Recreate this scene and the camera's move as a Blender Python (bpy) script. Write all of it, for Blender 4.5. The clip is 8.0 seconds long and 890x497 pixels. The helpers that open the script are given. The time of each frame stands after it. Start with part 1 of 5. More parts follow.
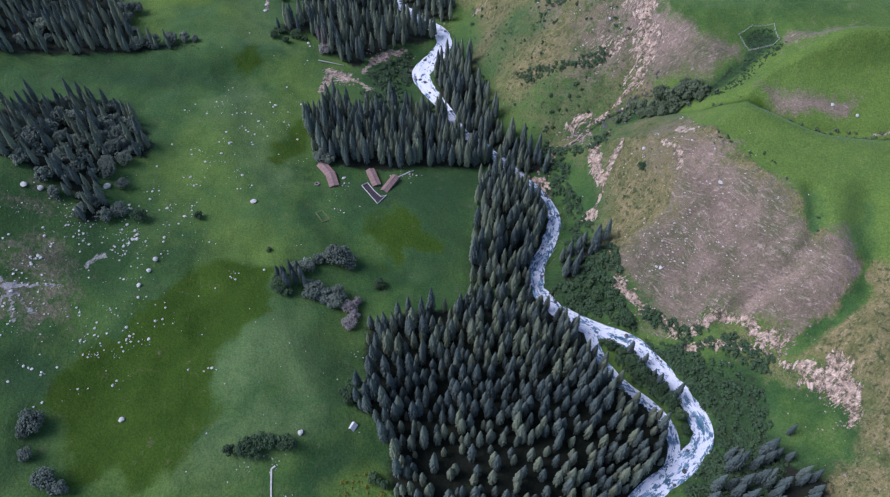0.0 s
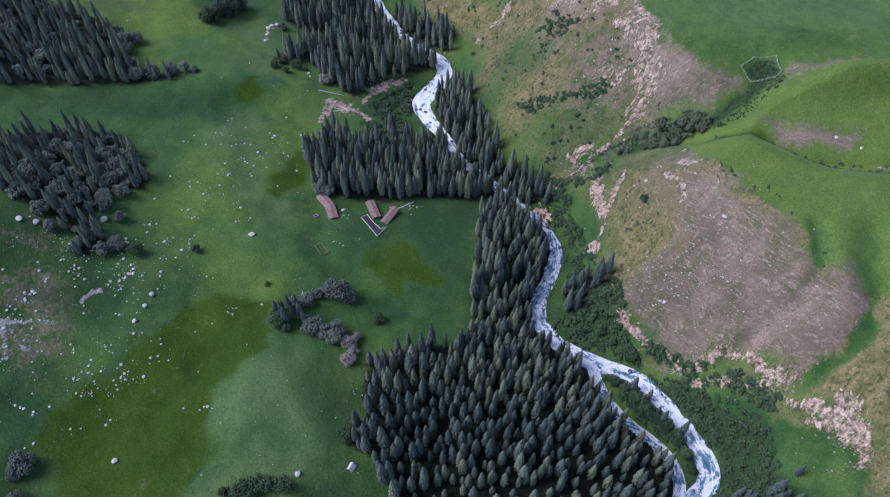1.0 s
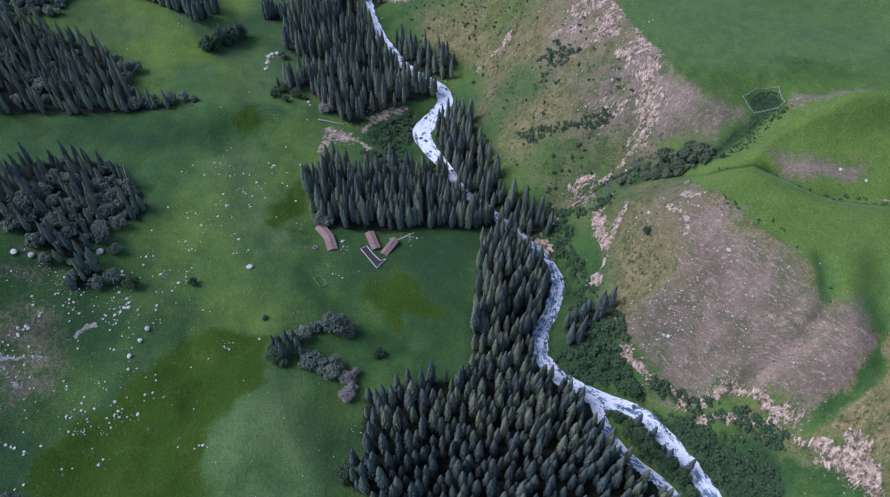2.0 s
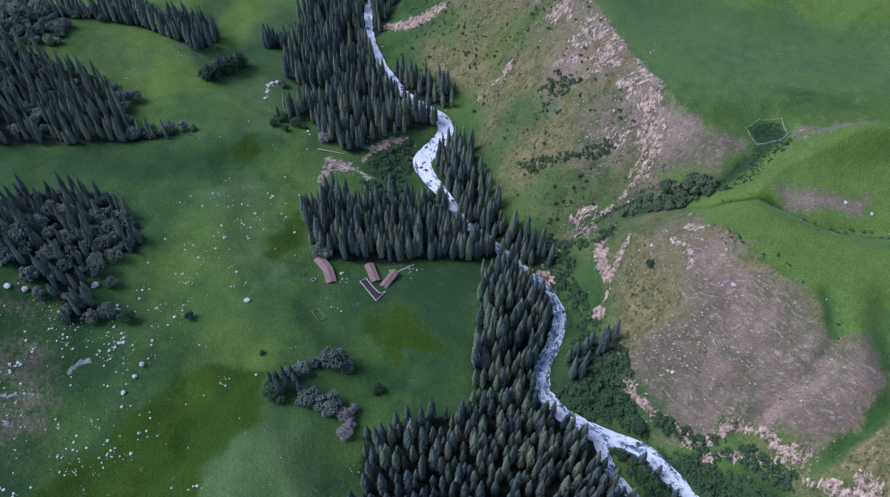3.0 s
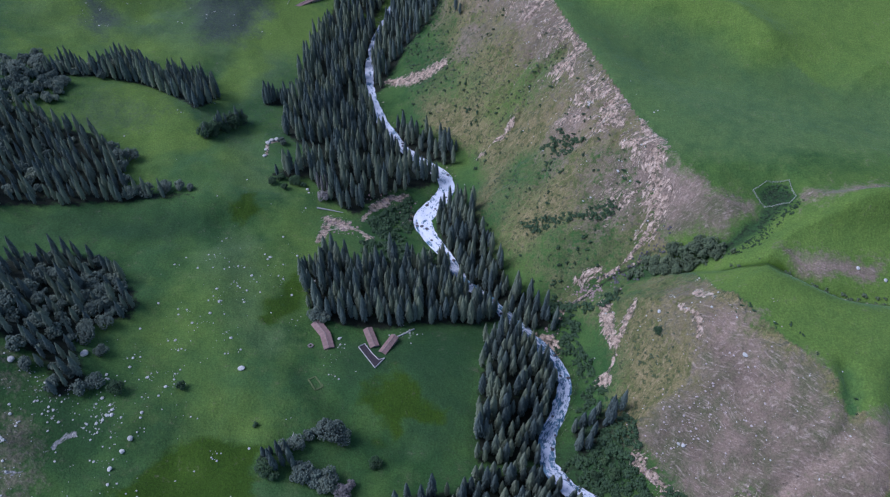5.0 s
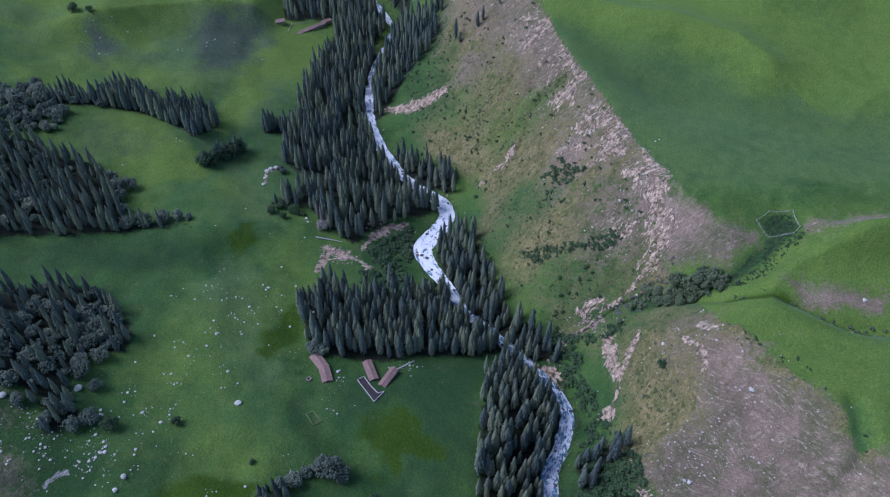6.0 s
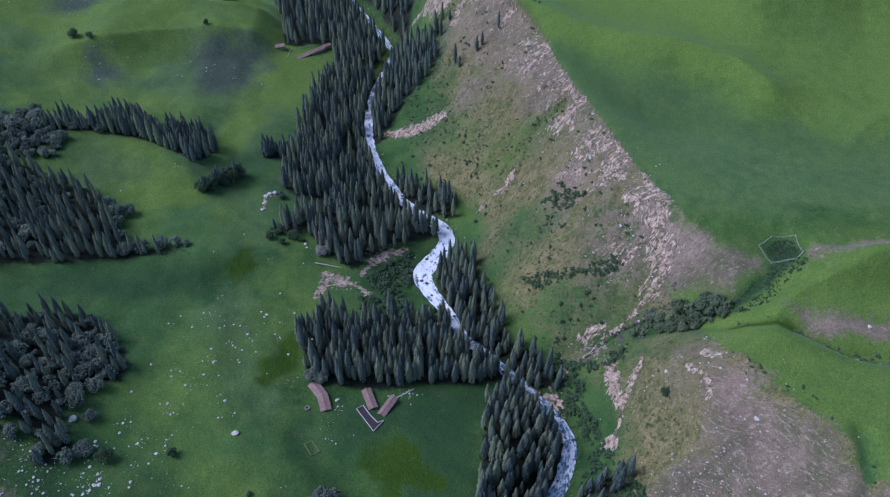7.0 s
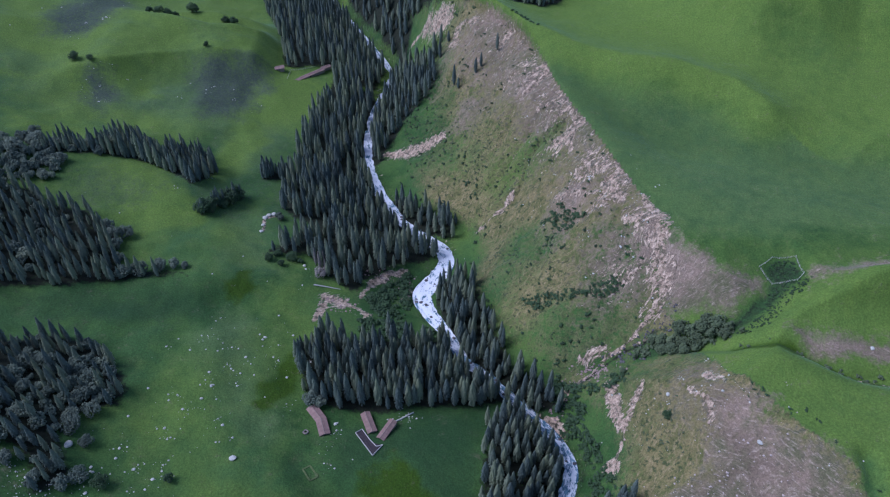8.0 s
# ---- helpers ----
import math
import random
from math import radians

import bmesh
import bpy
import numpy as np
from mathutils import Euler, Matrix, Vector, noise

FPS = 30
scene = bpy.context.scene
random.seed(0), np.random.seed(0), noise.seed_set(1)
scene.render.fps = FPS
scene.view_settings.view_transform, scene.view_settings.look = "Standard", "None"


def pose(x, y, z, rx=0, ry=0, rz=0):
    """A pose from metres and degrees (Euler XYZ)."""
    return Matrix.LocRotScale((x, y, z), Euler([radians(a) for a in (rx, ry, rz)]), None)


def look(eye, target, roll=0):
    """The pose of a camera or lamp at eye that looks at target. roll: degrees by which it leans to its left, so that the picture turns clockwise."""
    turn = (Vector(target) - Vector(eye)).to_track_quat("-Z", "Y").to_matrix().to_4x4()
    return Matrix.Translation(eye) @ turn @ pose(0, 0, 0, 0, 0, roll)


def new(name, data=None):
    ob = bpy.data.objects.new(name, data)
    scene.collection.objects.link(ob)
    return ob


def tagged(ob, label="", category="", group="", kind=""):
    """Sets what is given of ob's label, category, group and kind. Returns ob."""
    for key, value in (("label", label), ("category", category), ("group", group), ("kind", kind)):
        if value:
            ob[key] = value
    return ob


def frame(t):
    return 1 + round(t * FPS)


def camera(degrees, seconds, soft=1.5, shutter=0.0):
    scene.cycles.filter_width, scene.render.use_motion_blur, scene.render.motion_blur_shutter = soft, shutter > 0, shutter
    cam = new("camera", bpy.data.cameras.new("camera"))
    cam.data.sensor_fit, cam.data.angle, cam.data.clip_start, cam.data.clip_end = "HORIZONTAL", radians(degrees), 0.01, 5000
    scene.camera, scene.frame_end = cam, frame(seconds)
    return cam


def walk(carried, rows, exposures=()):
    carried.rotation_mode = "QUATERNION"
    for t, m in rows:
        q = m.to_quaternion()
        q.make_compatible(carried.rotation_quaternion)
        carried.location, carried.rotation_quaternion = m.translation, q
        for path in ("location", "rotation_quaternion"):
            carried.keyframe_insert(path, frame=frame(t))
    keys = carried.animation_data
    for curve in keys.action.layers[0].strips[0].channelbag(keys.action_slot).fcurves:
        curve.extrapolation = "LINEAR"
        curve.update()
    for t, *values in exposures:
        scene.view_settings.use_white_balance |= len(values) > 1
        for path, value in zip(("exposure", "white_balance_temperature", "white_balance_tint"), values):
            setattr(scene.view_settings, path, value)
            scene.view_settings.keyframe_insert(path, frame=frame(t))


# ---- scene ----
cam = camera(62.186, 8.0, soft=1.2)
walk(cam, [
    (0.0, pose(0.000, -0.000, 323.275, 34.0000, -0.0000, -0.0000)),
    (0.5, pose(-0.091, 4.260, 323.275, 34.7293, 0.0056, 0.0051)),
    (1.0, pose(-0.176, 8.485, 323.275, 35.5507, 0.0050, 0.0160)),
    (1.5, pose(-0.251, 12.644, 323.275, 36.2976, -0.0038, 0.0374)),
    (3.0, pose(-0.431, 25.032, 323.275, 38.6353, -0.0487, 0.1309)),
    (3.5, pose(-0.501, 29.114, 323.275, 39.4025, -0.0674, 0.1599)),
    (4.0, pose(-0.612, 33.150, 323.275, 40.2424, -0.0790, 0.1881)),
    (4.5, pose(-0.752, 37.048, 323.275, 41.0138, -0.0798, 0.2032)),
    (6.0, pose(-1.169, 47.740, 323.275, 43.4703, -0.0396, 0.1531)),
    (6.5, pose(-1.197, 50.492, 323.275, 44.2497, 0.0028, 0.0960)),
    (7.0, pose(-1.173, 52.446, 323.275, 45.0225, 0.0709, 0.0302)),
    (7.5, pose(-1.087, 53.716, 323.275, 45.7570, 0.1303, -0.0225)),
    (8.0, pose(-0.905, 54.661, 323.275, 46.4819, 0.1746, -0.0848)),
], [(0.0, 0.1, 5690, 26), (4.0, -0.09, 5350, 25), (8.0, -0.15, 5250, 25)])

# ---- light: a high thin overcast, the brighter sky lies over the meadow's side ----
SUN_HIGH, SUN_WAY = 51.0, -90.0     # elevation, and the bearing it comes from, clockwise from up the valley (+y)
world = bpy.data.worlds.new("sky")
scene.world = world
world.use_nodes = True
sky = world.node_tree.nodes.new("ShaderNodeTexSky")
sky.sky_type, sky.sun_disc = "NISHITA", False
sky.sun_elevation, sky.sun_rotation = radians(SUN_HIGH), radians(SUN_WAY)
sky.air_density, sky.dust_density, sky.ozone_density = 1.0, 1.6, 2.0
back = world.node_tree.nodes["Background"]
back.inputs["Strength"].default_value = 0.12
world.node_tree.links.new(sky.outputs[0], back.inputs[0])
sun = new("sun", bpy.data.lights.new("sun", "SUN"))
sun.data.energy, sun.data.angle, sun.data.color = 2.6, radians(34), (0.98, 0.98, 1.0)
a, b = radians(SUN_HIGH), radians(SUN_WAY)
toward_sun = Vector((math.cos(a) * math.sin(b), math.cos(a) * math.cos(b), math.sin(a)))
sun.matrix_world = look(toward_sun * 900, (0, 0, 0))

# ---- materials ----
def material(name):
    m = bpy.data.materials.new(name)
    m.use_nodes = True
    return m, m.node_tree, m.node_tree.nodes["Principled BSDF"]


def node(tree, kind, inputs=(), **settings):
    n = tree.nodes.new("ShaderNode" + kind)
    for key, value in settings.items():
        setattr(n, key, value)
    for key, value in dict(inputs).items():
        if hasattr(value, "links"):
            tree.links.new(value, n.inputs[key])
        else:
            n.inputs[key].default_value = value
    return n


def noise_tex(tree, vector, scale, detail=4.0, rough=0.55):
    return node(tree, "TexNoise", {"Vector": vector, "Scale": scale, "Detail": detail, "Roughness": rough}).outputs["Fac"]


def span(tree, value, low, high, to_low=0.0, to_high=1.0):
    return node(tree, "MapRange", {"Value": value, "From Min": low, "From Max": high, "To Min": to_low, "To Max": to_high}).outputs[0]


def blend(tree, factor, one, two):
    n = node(tree, "Mix", data_type="RGBA")
    for socket, value in ((n.inputs[0], factor), (n.inputs[6], one), (n.inputs[7], two)):
        if hasattr(value, "links"):
            tree.links.new(value, socket)
        else:
            socket.default_value = (*value, 1) if isinstance(value, tuple) else value
    return n.outputs[2]


def times(tree, one, two, how="MULTIPLY"):
    n = node(tree, "Math", operation=how, use_clamp=how == "MULTIPLY")
    for socket, value in ((n.inputs[0], one), (n.inputs[1], two)):
        if hasattr(value, "links"):
            tree.links.new(value, socket)
        else:
            socket.default_value = value
    return n.outputs[0]


def relief(tree, bsdf, height, strength, distance):
    n = node(tree, "Bump", {"Height": height, "Strength": strength, "Distance": distance})
    tree.links.new(n.outputs[0], bsdf.inputs["Normal"])


def ground_material():
    m, t, b = material("alpine_ground")
    place = node(t, "TexCoord").outputs["Object"]
    cover = node(t, "SeparateColor", {0: node(t, "Attribute", attribute_name="cover").outputs["Color"]})
    green = node(t, "SeparateColor", {0: node(t, "Attribute", attribute_name="green").outputs["Color"]})
    broad, mid, patch = noise_tex(t, place, 0.016, 5), noise_tex(t, place, 0.045, 4, 0.6), noise_tex(t, place, 0.13, 5, 0.65)
    clump, tuft, blade = noise_tex(t, place, 0.42, 4, 0.62), noise_tex(t, place, 1.1, 3, 0.6), noise_tex(t, place, 3.1, 2)
    # dead stalks and washed soil lie in streaks, some along the contour and some down the fall of the slope
    bent = node(t, "VectorMath", {0: place, 1: node(t, "VectorMath", {0: node(t, "TexNoise", {"Vector": place, "Scale": 0.03, "Detail": 2.0}).outputs["Color"], 1: (26.0, 26.0, 0.0)}, operation="MULTIPLY").outputs[0]}, operation="ADD").outputs[0]

    def drawn_out(angle, along, across):
        turned = node(t, "Mapping", {"Vector": bent, "Rotation": (0, 0, radians(-angle))}).outputs[0]
        return node(t, "VectorMath", {0: turned, 1: (along, across, 0.3)}, operation="MULTIPLY").outputs[0]
    up_valley = span(t, node(t, "SeparateXYZ", {0: place}).outputs[1], 255.0, 300.0)
    lie = blend(t, up_valley, noise_tex(t, drawn_out(-42, 0.2, 1.3), 1.0, 5, 0.7), noise_tex(t, drawn_out(24, 0.2, 1.2), 1.0, 5, 0.7))
    stalk, wash = lie, noise_tex(t, drawn_out(39, 0.14, 0.75), 1.0, 6, 0.7)

    def ragged(value, grain, reach, low=0.42, high=0.6):
        return span(t, times(t, value, span(t, grain, 0.25, 0.75, -reach, reach), "ADD"), low, high)
    dry = ragged(cover.outputs[0], clump, 0.35, 0.25, 0.75)
    bare = ragged(cover.outputs[1], times(t, times(t, patch, 0.5), times(t, clump, 0.5), "ADD"), 0.6, 0.2, 0.8)
    scar = ragged(cover.outputs[2], times(t, times(t, wash, 0.55), times(t, noise_tex(t, bent, 0.3, 7, 0.72), 0.45), "ADD"), 0.95, 0.5, 0.62)
    scar = times(t, scar, span(t, cover.outputs[2], 0.04, 0.16))
    lush_lit, wet = ragged(green.outputs[0], patch, 0.16, 0.15, 0.9), ragged(green.outputs[1], patch, 0.35, 0.25, 0.8)
    grass = blend(t, span(t, broad, 0.42, 0.58), (0.032, 0.085, 0.02), (0.055, 0.122, 0.033))
    grass = blend(t, span(t, mid, 0.44, 0.66), grass, (0.07, 0.14, 0.03))
    grass = blend(t, span(t, patch, 0.5, 0.72), grass, (0.068, 0.122, 0.034))
    grass = blend(t, times(t, ragged(node(t, "Attribute", attribute_name="pale").outputs["Fac"], patch, 0.3, 0.1, 1.0), 0.8), grass, blend(t, patch, (0.085, 0.148, 0.05), (0.12, 0.19, 0.062)))
    # cool dark grass: shade of woods and hollows put into the colour
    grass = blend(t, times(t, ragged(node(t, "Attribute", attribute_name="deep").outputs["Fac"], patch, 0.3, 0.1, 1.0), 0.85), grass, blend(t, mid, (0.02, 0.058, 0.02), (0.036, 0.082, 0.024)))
    # lush grass; its mask also carries painted light on crests and far ground
    grass = blend(t, times(t, lush_lit, 0.9), grass, blend(t, patch, (0.105, 0.178, 0.028), (0.145, 0.228, 0.038)))
    grass = blend(t, times(t, wet, 0.92), grass, blend(t, patch, (0.024, 0.064, 0.002), (0.052, 0.1, 0.004)))
    straw = blend(t, span(t, patch, 0.36, 0.64), (0.115, 0.118, 0.04), (0.25, 0.2, 0.09))
    straw = blend(t, span(t, wash, 0.5, 0.68), straw, (0.34, 0.26, 0.14))
    straw = blend(t, span(t, clump, 0.52, 0.64), straw, (0.055, 0.072, 0.028))
    col = blend(t, times(t, dry, 0.92), grass, straw)
    soil = blend(t, span(t, mid, 0.35, 0.65), (0.17, 0.128, 0.092), (0.305, 0.224, 0.168))
    soil = blend(t, span(t, times(t, times(t, patch, 0.5), times(t, broad, 0.5), "ADD"), 0.46, 0.6), soil, (0.125, 0.122, 0.065))
    soil = blend(t, span(t, times(t, times(t, stalk, 0.7), times(t, clump, 0.3), "ADD"), 0.52, 0.66, 0.0, 0.6), soil, (0.6, 0.48, 0.38))
    soil = blend(t, span(t, clump, 0.58, 0.72, 0.0, 0.5), soil, (0.085, 0.078, 0.055))
    col = blend(t, times(t, bare, 0.95), col, soil)
    clay = blend(t, span(t, noise_tex(t, place, 0.5, 6, 0.7), 0.36, 0.62), (0.24, 0.17, 0.115), (0.6, 0.45, 0.32))
    clay = blend(t, span(t, wash, 0.52, 0.62), clay, (0.68, 0.54, 0.4))
    clay = blend(t, span(t, clump, 0.5, 0.62), clay, (0.11, 0.095, 0.06))
    clay = blend(t, span(t, node(t, "SeparateXYZ", {0: place}).outputs[0], -120.0, -150.0), clay, blend(t, patch, (0.24, 0.23, 0.19), (0.52, 0.5, 0.46)))
    col = blend(t, ragged(node(t, "Attribute", attribute_name="heath").outputs["Fac"], clump, 0.3, 0.2, 1.0), col, blend(t, patch, (0.05, 0.072, 0.05), (0.08, 0.104, 0.072)))
    col = blend(t, scar, col, clay)
    # near-black cover: litter, dark rock and growth, with shade put into the colour
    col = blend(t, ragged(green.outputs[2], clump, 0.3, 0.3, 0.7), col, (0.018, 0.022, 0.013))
    value = times(t, span(t, tuft, 0.3, 0.7, 0.74, 1.26), span(t, blade, 0.3, 0.7, 0.8, 1.2))
    value.node.use_clamp = False
    fine = node(t, "HueSaturation", {"Color": col, "Value": value})
    t.links.new(fine.outputs[0], b.inputs["Base Color"])
    b.inputs["Roughness"].default_value, b.inputs["Specular IOR Level"].default_value = 0.88, 0.22
    t.links.new(times(t, span(t, lush_lit, 0.2, 0.9, 0.42, 0.2), times(t, span(t, wet, 0.1, 0.8, 1.0, 0.15), span(t, node(t, "Attribute", attribute_name="pale").outputs["Fac"], 0.0, 1.0, 1.0, 0.4))), b.inputs["Sheen Weight"])
    b.inputs["Sheen Roughness"].default_value = 0.3
    b.inputs["Sheen Tint"].default_value = (0.5, 0.85, 0.66, 1)
    crag = node(t, "Math", {0: times(t, scar, noise_tex(t, bent, 0.45, 6, 0.68)), 1: 3.0}, operation="MULTIPLY").outputs[0]
    ripple = node(t, "Math", {0: times(t, bare, stalk), 1: 0.8}, operation="MULTIPLY").outputs[0]
    relief(t, b, times(t, times(t, times(t, clump, 1.2, "ADD"), times(t, tuft, 0.6), "ADD"), times(t, crag, ripple, "ADD"), "ADD"), 0.6, 0.7)
    return m


def foliage_material(name, dark, light, tip, warm):
    m, t, b = material(name)
    rand = node(t, "ObjectInfo").outputs["Random"]
    island = node(t, "NewGeometry").outputs["Random Per Island"]
    place = node(t, "TexCoord").outputs["Object"]
    tone = noise_tex(t, place, 0.9, 3)
    col = blend(t, span(t, tone, 0.3, 0.7), dark, light)
    col = blend(t, times(t, island, 0.55), col, tip)
    own = times(t, node(t, "Attribute", attribute_name="tone").outputs["Fac"], rand, "ADD")
    col = blend(t, span(t, own, 0.7, 1.4, 0.0, 0.75), col, warm)
    hue = node(t, "HueSaturation", {"Color": col, "Value": span(t, own, -0.3, 1.3, 0.7, 1.4), "Saturation": span(t, island, 0, 1, 0.85, 1.1)})
    t.links.new(hue.outputs[0], b.inputs["Base Color"])
    b.inputs["Roughness"].default_value, b.inputs["Specular IOR Level"].default_value = 0.75, 0.3
    return m


def plain_material(name, one, two, scale, rough=0.9, bump=0.4, depth=0.05, extra=None):
    m, t, b = material(name)
    place = node(t, "TexCoord").outputs["Object"]
    col = blend(t, span(t, noise_tex(t, place, scale, 6, 0.65), 0.3, 0.7), one, two)
    if extra:
        col = blend(t, span(t, noise_tex(t, place, scale * 0.35, 4, 0.6), 0.52, 0.68), col, extra)
    hue = node(t, "HueSaturation", {"Color": col, "Value": span(t, node(t, "ObjectInfo").outputs["Random"], 0, 1, 0.85, 1.15)})
    t.links.new(hue.outputs[0], b.inputs["Base Color"])
    b.inputs["Roughness"].default_value = rough
    relief(t, b, noise_tex(t, place, scale * 2, 5, 0.7), bump, depth)
    return m


def water_material():
    m, t, b = material("white_water")
    flow = node(t, "Attribute", attribute_name="flow").outputs["Vector"]
    drawn = node(t, "Mapping", {"Vector": flow, "Scale": (0.17, 0.36, 1.0)}).outputs[0]
    warp = node(t, "VectorMath", {0: drawn, 1: node(t, "TexNoise", {"Vector": drawn, "Scale": 0.9, "Detail": 3.0}).outputs["Color"]}, operation="ADD").outputs[0]
    big, fine = noise_tex(t, warp, 1.1, 6, 0.68), noise_tex(t, warp, 3.6, 5, 0.7)
    wild = span(t, node(t, "Attribute", attribute_name="wild").outputs["Fac"], 0.0, 1.0, -0.08, 0.06)
    foam = span(t, times(t, times(t, big, times(t, fine, 0.5), "ADD"), wild, "ADD"), 0.7, 0.77)
    col = blend(t, span(t, noise_tex(t, warp, 0.7, 3), 0.4, 0.65), (0.06, 0.15, 0.2), (0.22, 0.37, 0.46))
    col = blend(t, foam, col, (0.84, 0.87, 0.9))
    t.links.new(col, b.inputs["Base Color"])
    t.links.new(span(t, foam, 0, 1, 0.12, 0.75), b.inputs["Roughness"])
    relief(t, b, times(t, big, times(t, fine, 0.5), "ADD"), 0.8, 0.5)
    return m


GROUND = ground_material()
SPRUCE = foliage_material("spruce_needles", (0.044, 0.068, 0.06), (0.094, 0.131, 0.114), (0.168, 0.212, 0.182), (0.178, 0.205, 0.115))
WILLOW = foliage_material("willow_leaves", (0.052, 0.077, 0.055), (0.106, 0.14, 0.1), (0.175, 0.21, 0.155), (0.165, 0.188, 0.12))
WOODLAND = foliage_material("aspen_leaves", (0.042, 0.064, 0.048), (0.084, 0.116, 0.086), (0.14, 0.176, 0.13), (0.14, 0.165, 0.105))
SHRUB = foliage_material("shrub_leaves", (0.022, 0.05, 0.022), (0.042, 0.084, 0.034), (0.072, 0.12, 0.048), (0.085, 0.125, 0.042))
SCRUB = foliage_material("scrub_leaves", (0.055, 0.085, 0.042), (0.105, 0.145, 0.07), (0.16, 0.2, 0.105), (0.18, 0.2, 0.09))
BROOM = foliage_material("yellow_shrub", (0.09, 0.11, 0.015), (0.19, 0.2, 0.02), (0.26, 0.25, 0.03), (0.28, 0.24, 0.03))
DEADWOOD = foliage_material("bare_twigs", (0.12, 0.115, 0.1), (0.24, 0.22, 0.2), (0.3, 0.27, 0.25), (0.3, 0.27, 0.22))
BARK = plain_material("bark", (0.06, 0.045, 0.035), (0.12, 0.095, 0.075), 3.0)
PALE_ROCK = plain_material("pale_rock", (0.38, 0.38, 0.33), (0.66, 0.66, 0.58), 0.8, extra=(0.32, 0.33, 0.27))
DARK_ROCK = plain_material("wet_rock", (0.05, 0.05, 0.055), (0.13, 0.12, 0.12), 0.9, rough=0.45)
DOME_ROCK = plain_material("dusty_rock", (0.34, 0.28, 0.25), (0.52, 0.45, 0.4), 0.8)
RED_ROCK = plain_material("pink_rock", (0.22, 0.15, 0.14), (0.42, 0.31, 0.28), 0.8)
CLAY_ROCK = plain_material("clay_rock", (0.32, 0.23, 0.165), (0.64, 0.49, 0.37), 0.35, extra=(0.22, 0.16, 0.11))
SOD_ROOF = plain_material("clay_roof", (0.2, 0.125, 0.105), (0.33, 0.22, 0.185), 0.5, extra=(0.17, 0.13, 0.1))
LOG = plain_material("weathered_log", (0.16, 0.13, 0.11), (0.34, 0.29, 0.25), 1.5)
PALE_WOOD = plain_material("pale_rail", (0.42, 0.4, 0.37), (0.62, 0.6, 0.55), 1.5)
DUNG = plain_material("trodden_dung", (0.035, 0.027, 0.03), (0.075, 0.058, 0.06), 0.7)
TURF = plain_material("turf", (0.06, 0.1, 0.03), (0.13, 0.16, 0.055), 0.9)
CANVAS = plain_material("white_canvas", (0.62, 0.62, 0.64), (0.78, 0.78, 0.78), 0.6)
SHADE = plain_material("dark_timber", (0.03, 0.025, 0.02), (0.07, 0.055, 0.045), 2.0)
WATER = water_material()


# ---- plan of the valley: the river's line, the plateau's edge and the side gullies ----
RIVER = [(-60, -900), (10, -60), (60, 60), (88, 93), (111, 107), (124, 121), (119, 138), (108, 156), (98, 171), (77, 179), (60, 189), (49, 204), (50, 218),
         (58, 234), (64, 252), (57, 269), (45, 285), (37, 294), (23, 311), (9, 323), (2, 341), (-11, 360), (-18, 377), (-9, 390), (0, 406),
         (-2, 421), (-19, 436), (-34, 452), (-51, 485), (-60, 514), (-65, 554), (-63, 594), (-58, 613), (-48, 660), (-72, 712), (-100, 770), (-130, 835), (-170, 930)]
CHANNEL = [(74, 181), (76, 170), (80, 158), (88, 147), (100, 137), (107, 127), (108, 116), (104, 106), (98, 99)]
CREST = [(290, -900), (235, -60), (215, 40), (196, 100), (182, 150), (176, 186), (165, 209), (148, 231), (130, 260), (127, 288), (113, 326), (117, 361), (108, 394),
         (92, 452), (83, 474), (64, 538), (50, 569), (25, 610), (4, 660), (-22, 720), (-60, 800), (-110, 900)]
GULLY = [(34, 300), (62, 299), (84, 301), (104, 301), (124, 297), (146, 297), (163, 306), (172, 325)]
RILL = [(124, 297), (140, 283), (160, 276), (185, 259), (215, 254), (260, 258)]

STEP = [(-345, 545), (-313, 549), (-306, 562), (-267, 581), (-246, 599), (-218, 615), (-186, 621), (-140, 628)]
SWELL = [(24, 608), (57, 557), (86, 535), (126, 511), (158, 500), (188, 481), (204, 458)]
HOLLOW = [(80, 500), (112, 455), (164, 440), (211, 421), (257, 397)]
BROW = [(180, 610), (203, 576), (226, 553), (259, 547), (290, 556), (316, 542), (420, 530)]
RIB = [(232, 400), (258, 427), (290, 442)]
DOME_FURROW = [(135, 171), (141, 175), (147, 177), (157, 182), (167, 187)]
SWALE = [(196, 208), (191, 196), (190, 180), (182, 163), (168, 154), (161, 151)]
FURROW = [(36, 446), (51, 456), (60, 459), (76, 462)]


def smooth(a, b, v):
    """0 below a, 1 above b, eased between."""
    u = np.clip((v - a) / (b - a), 0, 1)
    return u * u * (3 - 2 * u)


def near_line(x, y, line):
    """Distance to a polyline, the length along it at the nearest place, and the side (+1 to the left of its direction)."""
    best, along, side = np.full(np.shape(x), 1e9), np.zeros(np.shape(x)), np.ones(np.shape(x))
    run = 0.0
    for (ax, ay), (bx, by) in zip(line, line[1:]):
        dx, dy = bx - ax, by - ay
        n = math.hypot(dx, dy)
        u = np.clip(((x - ax) * dx + (y - ay) * dy) / n ** 2, 0, 1)
        d = np.hypot(x - ax - u * dx, y - ay - u * dy)
        m = d < best - 1e-9
        best = np.where(m, d, best)
        along = np.where(m, run + u * n, along)
        side = np.where(m, np.where(dx * (y - ay) - dy * (x - ax) >= 0, 1.0, -1.0), side)
        run += n
    return best, along, side


